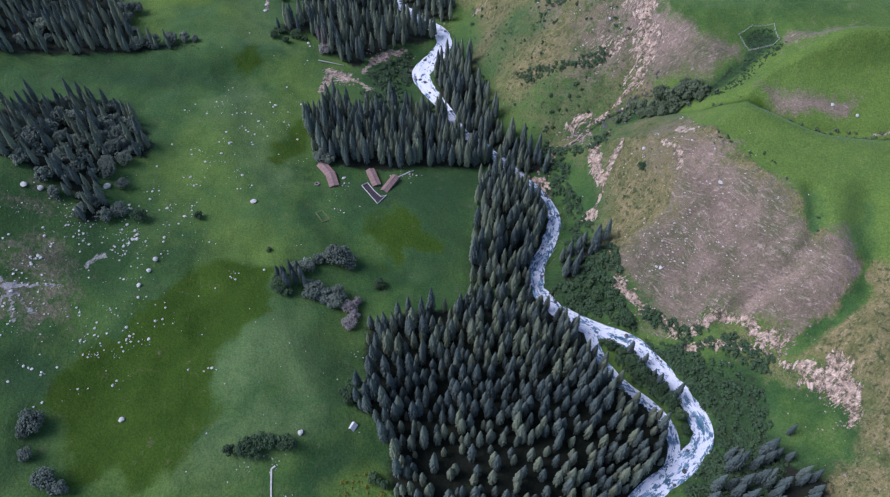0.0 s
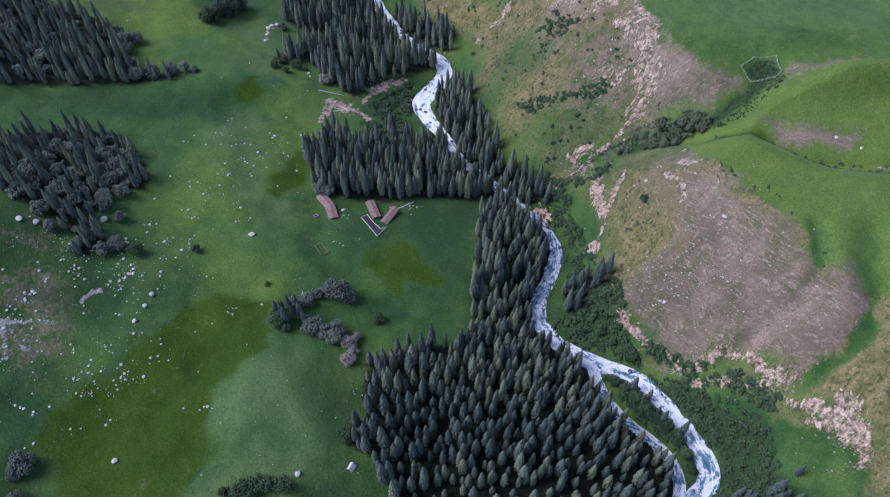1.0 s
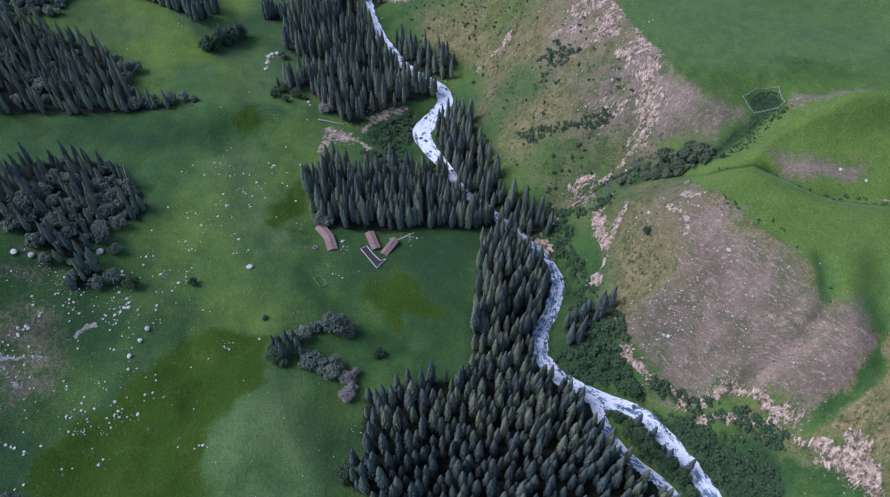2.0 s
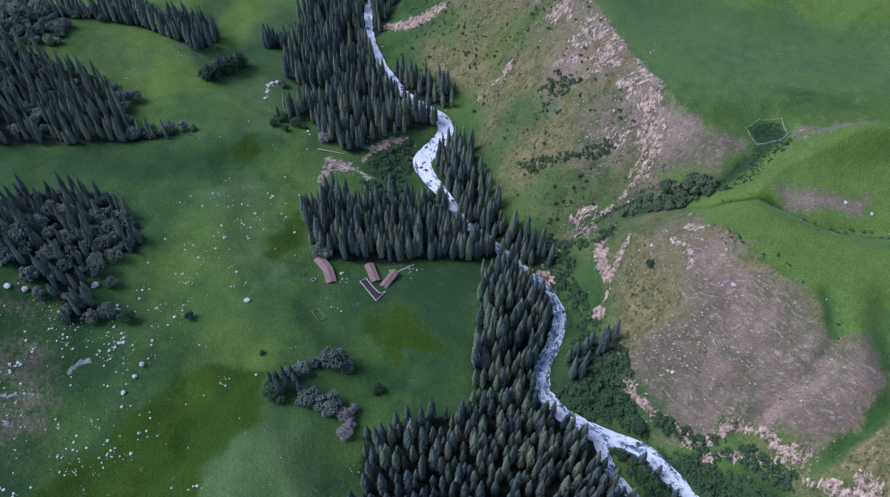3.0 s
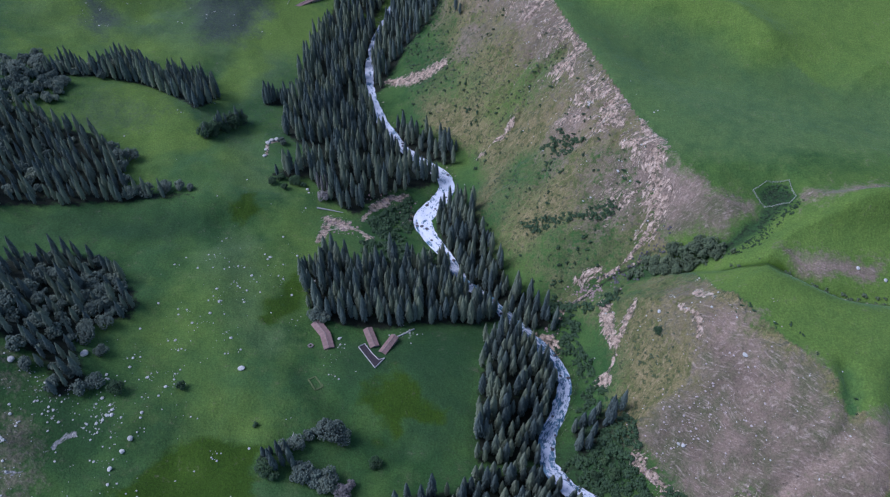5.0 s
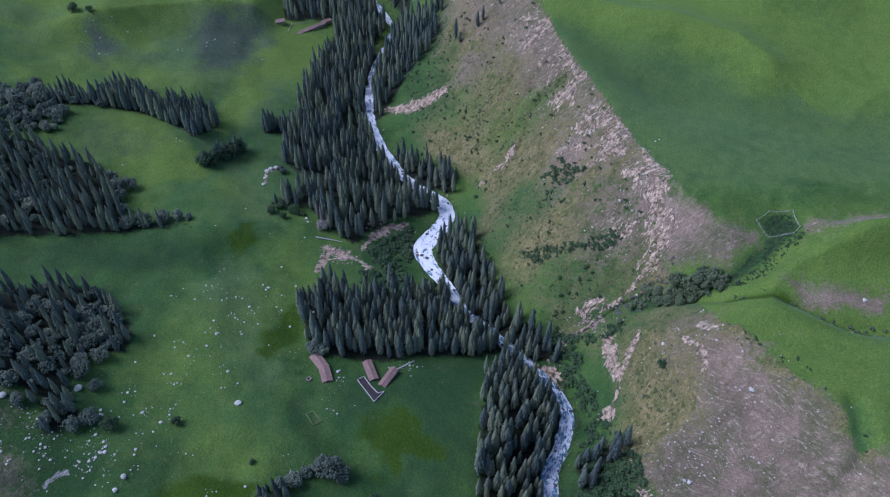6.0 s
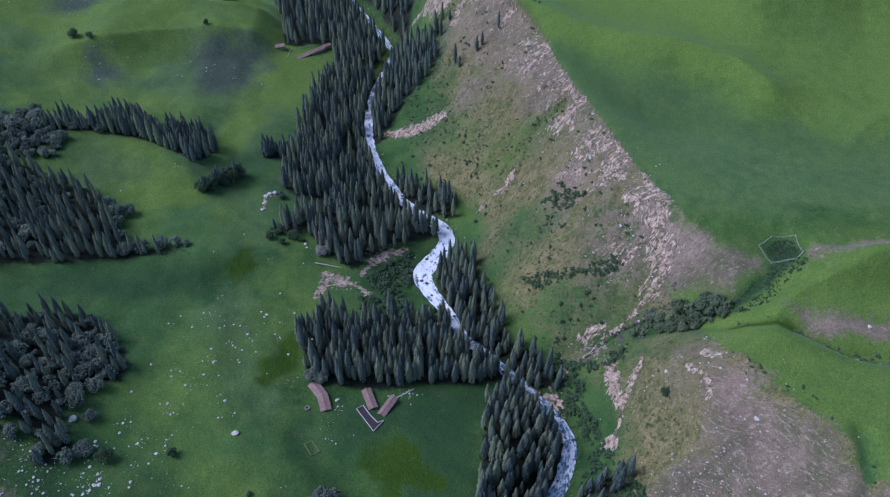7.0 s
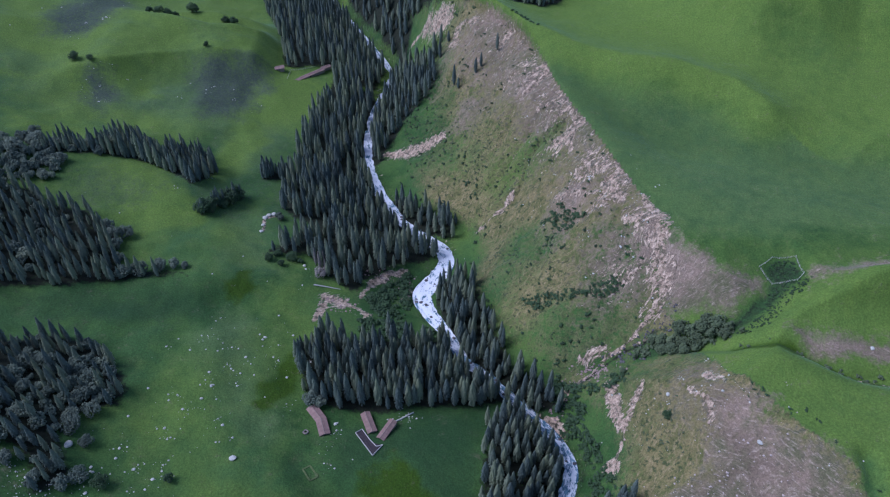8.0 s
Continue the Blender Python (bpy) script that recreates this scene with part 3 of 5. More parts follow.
# ---- the ground: one sheet from the valley out to the horizon ----
gx, gy = spread(-3500, 3500, -230, 225, 1.4, 1.03), spread(-1500, 4200, 78, 640, 1.4, 1.028)
X, Y = (v.ravel() for v in np.meshgrid(gx, gy))
Z = land(X, Y)
dr, _, side = near_line(X, Y, RIVER)
dk, _, kside = near_line(X, Y, CREST)
slope_side, crest_side = side < 0, kside > 0
bare = np.max([inside(X, Y, p, 9, 8) * (0.46 if n.startswith("scree") else 0.85 if n == "strip" else 1) for n, p in COVER.items() if not n.startswith("knoll")], axis=0)
heath = 0.95 * np.max([inside(X, Y, p, 15, 10) for n, p in COVER.items() if n.startswith("knoll")], axis=0)
wet = np.max([inside(X, Y, p, 7, 11) for p in WET.values()], axis=0)
lush_lit = np.max([inside(X, Y, p, 10, 9) * (0.4 if n == "glade" else 0.85) for n, p in LUSH.items()], axis=0)
scar = np.max([band(X, Y, line, w) for line, w in SCAR], axis=0) * np.where(Y > 300, np.where(X < 0, 1.0, 0.78), np.where(X < 0, 0.9, np.where((X < 102) & (Y > 240), 1.0, 0.8)))
big, small = furrows(X, Y)
down, across = 0.78 * X + 0.63 * Y, 0.78 * Y - 0.63 * X
rim = np.where(slope_side & crest_side, (1 - smooth(12, 62, dk)) * smooth(312, 345, Y) * (1 - smooth(585, 620, Y)), 0)
torn = 0.5 + 0.5 * fbm(across + 5 * fbm(X, Y, 24, 2, 40), down * 0.3, 11, 4, 41)
scar = np.maximum(scar, rim * np.clip(1.3 * torn - 0.12 + 0.25 * (small - 0.4) - 0.45 * smooth(8, 45, dk), 0, 0.8))
bare = np.maximum(bare, rim * np.clip(0.62 + 0.6 * fbm(X, Y, 26, 3, 43), 0, 0.95))
face = np.where(slope_side & crest_side, smooth(12, 34, dr), 0)
lee = np.where(slope_side & ~crest_side, smooth(150, 172, X) * (1 - smooth(150, 196, Y)) * (1 - smooth(40, 90, dk)), 0)
dry = np.maximum(face, lee) * np.clip(0.7 - 0.2 * (1 - smooth(350, 430, Y)) * smooth(295, 305, Y) + 0.6 * fbm(X, Y, 34, 3, 51), 0, 1)
bare = np.maximum(bare, face * smooth(0.05, 0.6, fbm(X, Y, 42, 3, 61)) * 0.75 * smooth(300, 330, Y))
verdant = smooth(455, 500, Y) * (1 - smooth(40, 75, dr))
bare, dry = bare * (1 - verdant), dry * (1 - 0.55 * verdant)
furrow = np.where(slope_side & crest_side & (Y > 300), np.maximum(0.4 * smooth(0.5, 0.95, big), np.exp(-(near_line(X, Y, FURROW)[0] / 4.5) ** 2)), 0)
bare, scar = bare * (1 - 0.8 * furrow), scar * (1 - furrow)
# dark bank growth and corral weeds; the river-bend outline is painted tree shade
growth_and_shade = np.maximum(inside(X, Y, BANK, 6, 5), 0.9 * inside(X, Y, [(50, 198), (64, 188), (82, 186), (94, 198), (86, 216), (72, 228), (60, 216)], 6, 4))
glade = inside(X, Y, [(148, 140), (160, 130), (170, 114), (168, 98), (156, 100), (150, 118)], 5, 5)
growth_and_shade = growth_and_shade * (1 - 0.85 * glade)
growth_and_shade = np.maximum(growth_and_shade, inside(X, Y, [(165, 328), (173, 333), (181, 330), (184, 318), (172, 309), (158, 299), (144, 294), (120, 292), (100, 298), (102, 305), (126, 302), (146, 303), (160, 312), (166, 319)], 4, 3))
dry = np.maximum(dry, 0.9 * inside(X, Y, [(158, 150), (170, 176), (190, 186), (215, 160), (225, 110), (195, 95), (180, 112), (176, 130), (166, 142)], 8, 6))
bare, dry = bare * (1 - growth_and_shade), dry * (1 - 0.8 * growth_and_shade)
swell_d, _, swell_side = near_line(X, Y, SWELL)
# sunlit front of the swell, put into the grass colour below
beyond_swell = smooth(-34, -8, swell_d * swell_side + 6 * fbm(X, Y, 40, 2, 74)) * smooth(400, 440, Y)
# the rise with Y paints far haze brightness into the grass
lush_lit = np.maximum(lush_lit, np.where(slope_side & ~crest_side, 0.3 + 0.2 * fbm(X, Y, 70, 3, 71) + (0.62 + 0.35 * fbm(X, Y, 55, 3, 73)) * beyond_swell + 0.5 * (1 - smooth(300, 350, Y)), 0.06 + 0.95 * fbm(X, Y, 60, 4, 77) + 0.14 * smooth(380, 520, Y) + np.where(slope_side, -0.2, 0.62) * smooth(500, 600, Y)))
# bluish distance haze laid into the meadow's colour through the heath mask
haze_tint = 0.28 * smooth(360, 430, Y) * np.where(slope_side, 0, 1) * (0.75 + 0.7 * fbm(X, Y, 70, 3, 87)) * (1 - np.clip(lush_lit, 0, 1))
heath = np.maximum(np.maximum(heath, haze_tint), 0.42 * inside(X, Y, [(-255, 452), (-234, 462), (-192, 458), (-172, 441), (-186, 428), (-215, 412), (-250, 400)], 24, 14))
ds, _, up = near_line(X, Y, STEP)
# lit crest line of the step, painted as yellow-green grass
lush_lit = np.maximum(lush_lit, 0.75 * np.exp(-((ds * up - 3) / 7) ** 2))
swale = band(X, Y, SWALE, 3.6) + band(X, Y, [(172, 212), (169, 205), (168, 196)], 1.6)
swale = np.clip(swale, 0, 1)
bare, dry, lush_lit = bare * (1 - swale), dry * (1 - swale), lush_lit * (1 - 0.7 * swale)
mouth = band(X, Y, [(66, 292), (80, 301), (99, 306), (112, 309)], 1.6)
lush_lit = np.maximum(np.clip(lush_lit, 0, 1) * (1 - 0.8 * growth_and_shade), 0.32 * glade)
dry = dry * (1 - 0.9 * glade)
# forest floor: needle litter with the trees' shade painted in
litter_shade = np.max([inside(X, Y, p, 4, 3) for p in FOREST.values()], axis=0) * 0.8
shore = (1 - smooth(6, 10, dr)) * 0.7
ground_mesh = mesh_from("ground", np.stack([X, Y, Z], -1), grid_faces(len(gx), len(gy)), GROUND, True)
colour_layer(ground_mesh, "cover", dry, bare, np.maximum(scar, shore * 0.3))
# wet also paints the rill trough's shade, the dark channel the dome furrow's
colour_layer(ground_mesh, "green", lush_lit, np.maximum.reduce([wet, 0.9 * band(X, Y, [(140, 281), (160, 273), (185, 257), (215, 251), (260, 255)], 3.0)]), np.maximum.reduce([litter_shade, shore * 0.5, 0.4 * inside(X, Y, BANK, 6, 5) * (1 - glade), 0.75 * mouth, 0.45 * growth_and_shade, 0.3 * band(X, Y, DOME_FURROW, 1.2), 0.4 * np.exp(-(near_line(X + 5 * fbm(X, Y, 9, 3, 87), Y + 5 * fbm(X, Y, 9, 3, 88), FURROW)[0] / 4) ** 2)]))
pale = np.max([inside(X, Y, p, 13, 8, 7) for p in PALE.values()], axis=0) * (1 - wet)
pale = np.maximum(pale, np.where(slope_side & ~crest_side, 0.75 * (1 - beyond_swell) * smooth(335, 360, Y), 0))
# painted shade on the grass, joined by the dark growth below
deep = np.max([inside(X, Y, p, 14, 9, 17) for p in GRASS_SHADE.values()], axis=0) * (1 - wet)
deep = np.maximum(deep * np.where(slope_side, 0.45, 1), 0.95 * growth_and_shade)
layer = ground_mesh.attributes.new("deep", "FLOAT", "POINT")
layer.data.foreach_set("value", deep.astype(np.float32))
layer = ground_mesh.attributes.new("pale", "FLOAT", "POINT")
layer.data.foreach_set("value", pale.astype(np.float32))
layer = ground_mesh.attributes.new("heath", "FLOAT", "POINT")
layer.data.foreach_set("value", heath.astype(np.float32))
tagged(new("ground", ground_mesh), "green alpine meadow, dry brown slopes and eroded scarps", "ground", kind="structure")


# ---- the river ----
def along_line(line, step):
    """Places every step metres on a rounded polyline, with their headings."""
    p = np.array(line, float)
    for _ in range(3):
        q = np.empty((2 * len(p) - 2, 2))
        q[0::2], q[1::2] = p[:-1] * 0.75 + p[1:] * 0.25, p[:-1] * 0.25 + p[1:] * 0.75
        p = np.vstack([p[:1], q, p[-1:]])
    s = np.concatenate([[0], np.cumsum(np.hypot(*np.diff(p, axis=0).T))])
    at = np.arange(0, s[-1], step)
    out = np.stack([np.interp(at, s, p[:, 0]), np.interp(at, s, p[:, 1])], -1)
    return out, np.unwrap(np.arctan2(*np.gradient(out, axis=0).T[::-1])), at


def water_sheet(name, line, width, drop, label):
    p, head, at = along_line(line, 1.0)
    u = np.linspace(-1, 1, 15)
    w = width(p[:, 1])[:, None] * u[None, :]
    x, y = p[:, :1] - np.sin(head)[:, None] * w, p[:, 1:] + np.cos(head)[:, None] * w
    flow = np.stack([np.repeat(at[:, None], len(u), 1), w, np.zeros_like(w)], -1).reshape(-1, 3)
    z = river_level(y) - drop + 0.35 * fbm(flow[:, 0].reshape(w.shape) * 0.6, w * 1.4, 3.0, 3, 91)
    me = mesh_from(name, np.stack([x, y, z], -1).reshape(-1, 3), grid_faces(len(u), len(p)), WATER, True)
    layer = me.attributes.new("wild", "FLOAT", "POINT")
    wild = np.interp(y, [60, 110, 150, 190, 205, 265, 290, 330, 350, 400, 430, 600], [0.45, 0.6, 0.7, 0.75, 0.6, 0.4, 0.5, 0.7, 1.0, 1.0, 0.95, 0.9])
    layer.data.foreach_set("value", wild.ravel().astype(np.float32))
    layer = me.attributes.new("flow", "FLOAT_VECTOR", "POINT")
    layer.data.foreach_set("vector", flow.astype(np.float32).ravel())
    return tagged(new(name, me), label, "river", kind="structure")


water_sheet("water", RIVER, lambda y: half_width(y) + 1.5, 0.3, "white foaming mountain river between spruce banks")
water_sheet("water", CHANNEL, lambda y: np.full(np.shape(y), 2.9), 0.42, "narrow foaming side channel round a wooded island")


# ---- trees ----
def ring_faces(rings, n, start=0):
    out = []
    for r in range(rings - 1):
        for k in range(n):
            a, b = start + r * n + k, start + r * n + (k + 1) % n
            out += [(a, b, b + n), (a, b + n, a + n)]
    return out


def tube(points, radii, n=6):
    """A tapered tube through points, as triangles."""
    v = []
    for k, (p, r) in enumerate(zip(points, radii)):
        q, o = Vector(points[min(k + 1, len(points) - 1)]), Vector(points[max(k - 1, 0)])
        turn = (q - o).to_track_quat("Z", "Y").to_matrix()
        v += [tuple(Vector(p) + turn @ Vector((r * math.cos(2 * math.pi * i / n), r * math.sin(2 * math.pi * i / n), 0))) for i in range(n)]
    f = ring_faces(len(points), n)
    v += [tuple(points[-1])]
    f += [((len(points) - 1) * n + i, (len(points) - 1) * n + (i + 1) % n, len(v) - 1) for i in range(n)]
    return np.array(v), np.array(f)


def spruce_shape(seed, tall, wide, tufts=190, leaf=0.6):
    """Crown and trunk of a narrow spruce: drooping sprays laid over a dark bullet-shaped core."""
    rnd = random.Random(seed)
    low = tall * rnd.uniform(0.05, 0.1)
    bulge = rnd.uniform(0.9, 1.15)

    def reach(u):
        return wide * min(1.0, 0.62 + 1.3 * u) * max(0.0, 1 - max(0.0, (u - 0.2) / 0.81) ** (1.75 * bulge)) ** 0.84 + 0.08
    v, f, n = [], [], 7
    for u in (0.0, 0.2, 0.45, 0.7, 0.86, 0.96):
        r = reach(u) * (0.74 if u else 0.35)
        v += [(r * math.cos(2 * math.pi * i / n), r * math.sin(2 * math.pi * i / n), low + u * (tall - low)) for i in range(n)]
    f += ring_faces(6, n)
    for k in range(tufts):
        u = 0.02 + 0.97 * ((k + rnd.random()) / tufts) ** 0.92
        a = 2.39996 * k + rnd.uniform(-0.4, 0.4)
        c, s, z = math.cos(a), math.sin(a), low + u * (tall - low)
        q = reach(u) * rnd.uniform(0.82, 1.16)
        w = leaf * rnd.uniform(0.7, 1.25) * (0.55 + 0.45 * min(1, q / wide * 1.3))
        t = len(v)
        v += [(0.5 * q * c, 0.5 * q * s, z + 1.25 * w), (0.88 * q * c - 0.62 * w * s, 0.88 * q * s + 0.62 * w * c, z - 0.35 * w), (q * 1.04 * c, q * 1.04 * s, z - 1.6 * w),
              (0.88 * q * c + 0.62 * w * s, 0.88 * q * s - 0.62 * w * c, z - 0.35 * w), (0.97 * q * c, 0.97 * q * s, z + 0.12 * w)]
        f += [(t, t + 1, t + 4), (t + 1, t + 2, t + 4), (t + 2, t + 3, t + 4), (t + 3, t, t + 4)]
    t = len(v)
    v += [(0, 0, tall * 1.01), (0.28, 0, tall * 0.94), (-0.14, 0.24, tall * 0.94), (-0.14, -0.24, tall * 0.94)]
    f += [(t, t + 1, t + 2), (t, t + 2, t + 3), (t, t + 3, t + 1)]
    trunk = tube([(0, 0, -0.8), (0, 0, tall * 0.2), (0, 0, tall * 0.7)], [0.34, 0.27, 0.08], 6)
    return (np.array(v), np.array(f)), trunk


def lobed_crown(seed, wide, tall, lobes=7, leaves=70, leaf=0.55):
    """A broad crown of lobes, each a cloud of leafy tufts."""
    rnd = random.Random(seed)
    v, f = [], []
    centres = []
    for k in range(lobes):
        a, d = 2.4 * k + rnd.uniform(-0.4, 0.4), wide * (0.0 if k == 0 else rnd.uniform(0.35, 0.68))
        centres.append((d * math.cos(a), d * math.sin(a), tall * (rnd.uniform(0.55, 0.72) if k == 0 else rnd.uniform(0.3, 0.6)), wide * rnd.uniform(0.36, 0.5)))
    for cx, cy, cz, r in centres:
        for _ in range(leaves):
            z = rnd.uniform(-0.75, 1)
            a, w = rnd.uniform(0, 6.283), math.sqrt(max(0, 1 - z * z))
            q = r * rnd.uniform(0.72, 1.1)
            p = Vector((cx + q * w * math.cos(a), cy + q * w * math.sin(a), max(0.15, cz + q * z * tall / wide * 0.62)))
            out = Vector((w * math.cos(a), w * math.sin(a), z + 0.5)).normalized()
            t1 = out.orthogonal().normalized()
            t1 = Matrix.Rotation(rnd.uniform(0, 6.28), 3, out) @ t1
            t2 = out.cross(t1)
            s = leaf * rnd.uniform(0.6, 1.3)
            k = len(v)
            v += [tuple(p + s * t1 - 0.3 * s * out), tuple(p + 0.8 * s * t2), tuple(p - s * t1 - 0.3 * s * out), tuple(p - 0.8 * s * t2), tuple(p + 0.45 * s * out)]
            f += [(k, k + 1, k + 4), (k + 1, k + 2, k + 4), (k + 2, k + 3, k + 4), (k + 3, k, k + 4)]
    limbs, lf = [], []
    for cx, cy, cz, r in centres[:5]:
        tv, tf = tube([(0, 0, -0.5), (cx * 0.35, cy * 0.35, cz * 0.4), (cx * 0.9, cy * 0.9, cz)], [0.06 * wide, 0.045 * wide, 0.02 * wide], 5)
        lf.append(tf + sum(len(q) for q in limbs))
        limbs.append(tv)
    return (np.array(v), np.array(f)), (np.vstack(limbs), np.vstack(lf))


def scattered(shapes, spots):
    """One mesh of many copies: spots are (x, y, z, size, turn, lean, shape number)."""
    vs, fs, count = [], [], 0
    for x, y, z, size, turn, lean, k in spots:
        v, f = shapes[k % len(shapes)]
        c, s = math.cos(turn), math.sin(turn)
        w = np.empty_like(v, dtype=np.float32)
        w[:, 0], w[:, 1], w[:, 2] = x + size * (v[:, 0] * c - v[:, 1] * s), y + size * (v[:, 0] * s + v[:, 1] * c), z + size * v[:, 2] * lean
        vs.append(w)
        fs.append(f + count)
        count += len(v)
    return np.vstack(vs), np.vstack(fs)


def toned(me, shapes, spots, seed):
    """Gives each copy in a joined mesh a tone of its own."""
    tone = np.random.RandomState(seed).uniform(-0.6, 0.6, len(spots))
    layer = me.attributes.new("tone", "FLOAT", "POINT")
    layer.data.foreach_set("value", np.concatenate([np.full(len(shapes[int(q[6]) % len(shapes)][0]), v) for q, v in zip(spots, tone)]).astype(np.float32))
    return me


def on_sheet(field, x, y):
    """A value of the ground sheet at any place, between its grid points."""
    x, y, f = np.asarray(x, float), np.asarray(y, float), field.reshape(len(gy), len(gx))
    i, j = np.clip(np.searchsorted(gx, x) - 1, 0, len(gx) - 2), np.clip(np.searchsorted(gy, y) - 1, 0, len(gy) - 2)
    u, v = (x - gx[i]) / (gx[i + 1] - gx[i]), (y - gy[j]) / (gy[j + 1] - gy[j])
    return (f[j, i] * (1 - u) + f[j, i + 1] * u) * (1 - v) + (f[j + 1, i] * (1 - u) + f[j + 1, i + 1] * u) * v


def ground_at(x, y):
    return float(on_sheet(Z, x, y))


def planted(poly, gap, seed, drop=0.07):
    """Uneven rows of places inside a plan outline, at least most of a gap apart."""
    rnd = np.random.RandomState(seed)
    p = np.array(poly, float)
    xs, ys = np.meshgrid(np.arange(p[:, 0].min(), p[:, 0].max(), gap), np.arange(p[:, 1].min(), p[:, 1].max(), gap * 0.87))
    xs = xs + (np.arange(len(ys)) % 2)[:, None] * gap / 2
    x, y = (xs + rnd.uniform(-0.4, 0.4, xs.shape) * gap).ravel(), (ys + rnd.uniform(-0.4, 0.4, ys.shape) * gap).ravel()
    odd = np.zeros(len(x), bool)
    for (ax, ay), (bx, by) in zip(poly, poly[1:] + poly[:1]):
        odd ^= ((ay > y) != (by > y)) & (x < (bx - ax) * (y - ay) / (by - ay + 1e-9) + ax)
    keep = odd & (rnd.uniform(0, 1, len(x)) > drop) & (near_line(x, y, RIVER)[0] > half_width(y) + np.where((y > 283) & (y < 350), 0.4, 1.6)) & (near_line(x, y, CHANNEL)[0] > 4.5)
    x, y = x[keep], y[keep]
    return x, y, on_sheet(Z, x, y), rnd


SIZES = [(20, 1.95), (21.5, 2.0), (18, 1.9), (23, 2.0), (16.5, 1.85), (19.5, 2.2), (13, 1.65)]
SPRUCES = [spruce_shape(100 + k, t, w) for k, (t, w) in enumerate(SIZES)]
SPRUCE_MESHES = [(mesh_from("crown", *c, SPRUCE), mesh_from("trunk", *t, BARK)) for c, t in SPRUCES]


def spruce(x, y, z, k, size, turn, label, group):
    ob = base("spruce", x, y, z, turn)
    ob.scale = (size, size, size)
    part("trunk", SPRUCE_MESHES[k][1], ob)
    part("crown", SPRUCE_MESHES[k][0], ob)
    return tagged(ob, label, "spruce tree", group)


GAP = {"clump_a": 2.8, "clump_b": 3.0, "left_belt": 3.7, "near_forest": 4.7, "strip": 4.6, "cabin_forest": 4.7, "right_strip": 5.1, "bottom_right": 6.2, "far_forest": 6.0, "mid_forest": 5.6, "far_right": 7.5, "right_mid": 5.8, "right_far": 6.0}
SINGLE = {"clump_a": "dark green spruce in a small meadow clump", "clump_b": "dark spruce in a dense little stand",
          "bottom_right": "tall dark spruce on the shrubby river bank", "bank_clump": "dark spruce on the grassy bank by the river"}
mass, leafy = [], []
for number, (wood, outline) in enumerate(FOREST.items()):
    x, y, z, rnd = planted(outline, GAP.get(wood, 5.2), 300 + number)
    size, turn, kinds = rnd.uniform(0.66, 1.14, len(x)) * (1 + 0.16 * fbm(x, y, 16, 2, 33)), rnd.uniform(0, 360, len(x)), rnd.randint(0, len(SPRUCES), len(x))
    if wood.startswith("left"):
        size = size * 0.8
    if wood == "left_belt":
        size = size * np.interp(x, [-275, -225, -205, -180, -163], [0.8, 1.25, 1.35, 0.95, 1.2])
    if wood == "bottom_right":
        size = size * 1.15
    if wood.startswith("clump"):
        size = size * 0.75
    for k in range(len(x)):
        if wood == "near_forest" and -10 < x[k] < 46 and 88 < y[k] < 110 and k % 2:
            continue
        if wood == "near_forest" and k % 2 and 14 < x[k] < 64 and abs(y[k] - 106 - 0.12 * (x[k] - 40)) < 6:
            continue
        if wood == "mid_forest" and abs(y[k] - np.interp(x[k], [-115, -60, -20], [428, 424, 436])) < 4.5:
            continue
        if wood in SINGLE or (wood == "near_forest" and 119 < y[k] < 144 and -45 < x[k] < 75):
            label = SINGLE.get(wood, "dense dark green spruce with a pointed grey-green crown")
            spruce(x[k], y[k], z[k] - 0.2, int(kinds[k]), float(size[k]), float(turn[k]), label, "spruces of " + wood.replace("_", " "))
        elif wood.startswith("left") and k % 5 < (2 if -205 < x[k] < -160 and 240 < y[k] < 292 else 1 if wood == "left_forest" or x[k] < -235 else 0):
            leafy.append((x[k], y[k], z[k] - 0.2, size[k] * 1.25, radians(turn[k]), 1.15, kinds[k]))
        else:
            mass.append((x[k], y[k], z[k] - 0.2, size[k], radians(turn[k]), 1.0, kinds[k]))
SPOTS = [(26, 551), (38, 558), (22, 549), (6, 554), (9, 549), (-8, 602), (2, 601), (-5, 594), (152, 115), (-10, 620), (-4, 612), (93, 165), (100, 160), (103, 152), (104, 147), (113, 142), (96, 157), (-78, 188), (-81, 190), (-76, 185), (-79, 193), (-73, 188), (-75, 192), (-70, 190), (-72, 194), (-68, 187)]
for k, (x, y) in enumerate(SPOTS):
    spruce(x, y, ground_at(x, y) - 0.2, k % 7, 0.62 + 0.07 * (k % 4), 40.0 * k, "lone dark spruce on an open slope", "lone spruces")
DEAD_MESHES = [mesh_from("crown", *spruce_shape(170 + k, t, w, 60, 0.5)[0], DEADWOOD) for k, (t, w) in enumerate([(16, 1.1), (14, 1.0)])]
for k, (x, y) in enumerate([(-80, 384), (-76, 381), (-83, 387), (-78, 388)]):
    ob = base("dead_spruce", x, y, ground_at(x, y) - 0.2, 50.0 * k)
    part("trunk", SPRUCE_MESHES[k % 2][1], ob)
    part("crown", DEAD_MESHES[k % 2], ob)
    tagged(ob, "dead grey spruce with bare twiggy boughs", "dead tree", "dead spruces")
x, y, z, rnd = planted([(-305, 474), (-285, 477), (-264, 464), (-253, 442), (-269, 433), (-284, 424)], 4.6, 390)
leafy += [(x[k], y[k], z[k] - 0.2, rnd.uniform(0.55, 0.95), rnd.uniform(0, 6.28), 1.6, k) for k in range(len(x))]
near, far = [q for q in mass if q[1] < 400], [q for q in mass if q[1] >= 400]
crowns = [spruce_shape(130 + k, t, w, 125, 0.7)[0] for k, (t, w) in enumerate(SIZES)]
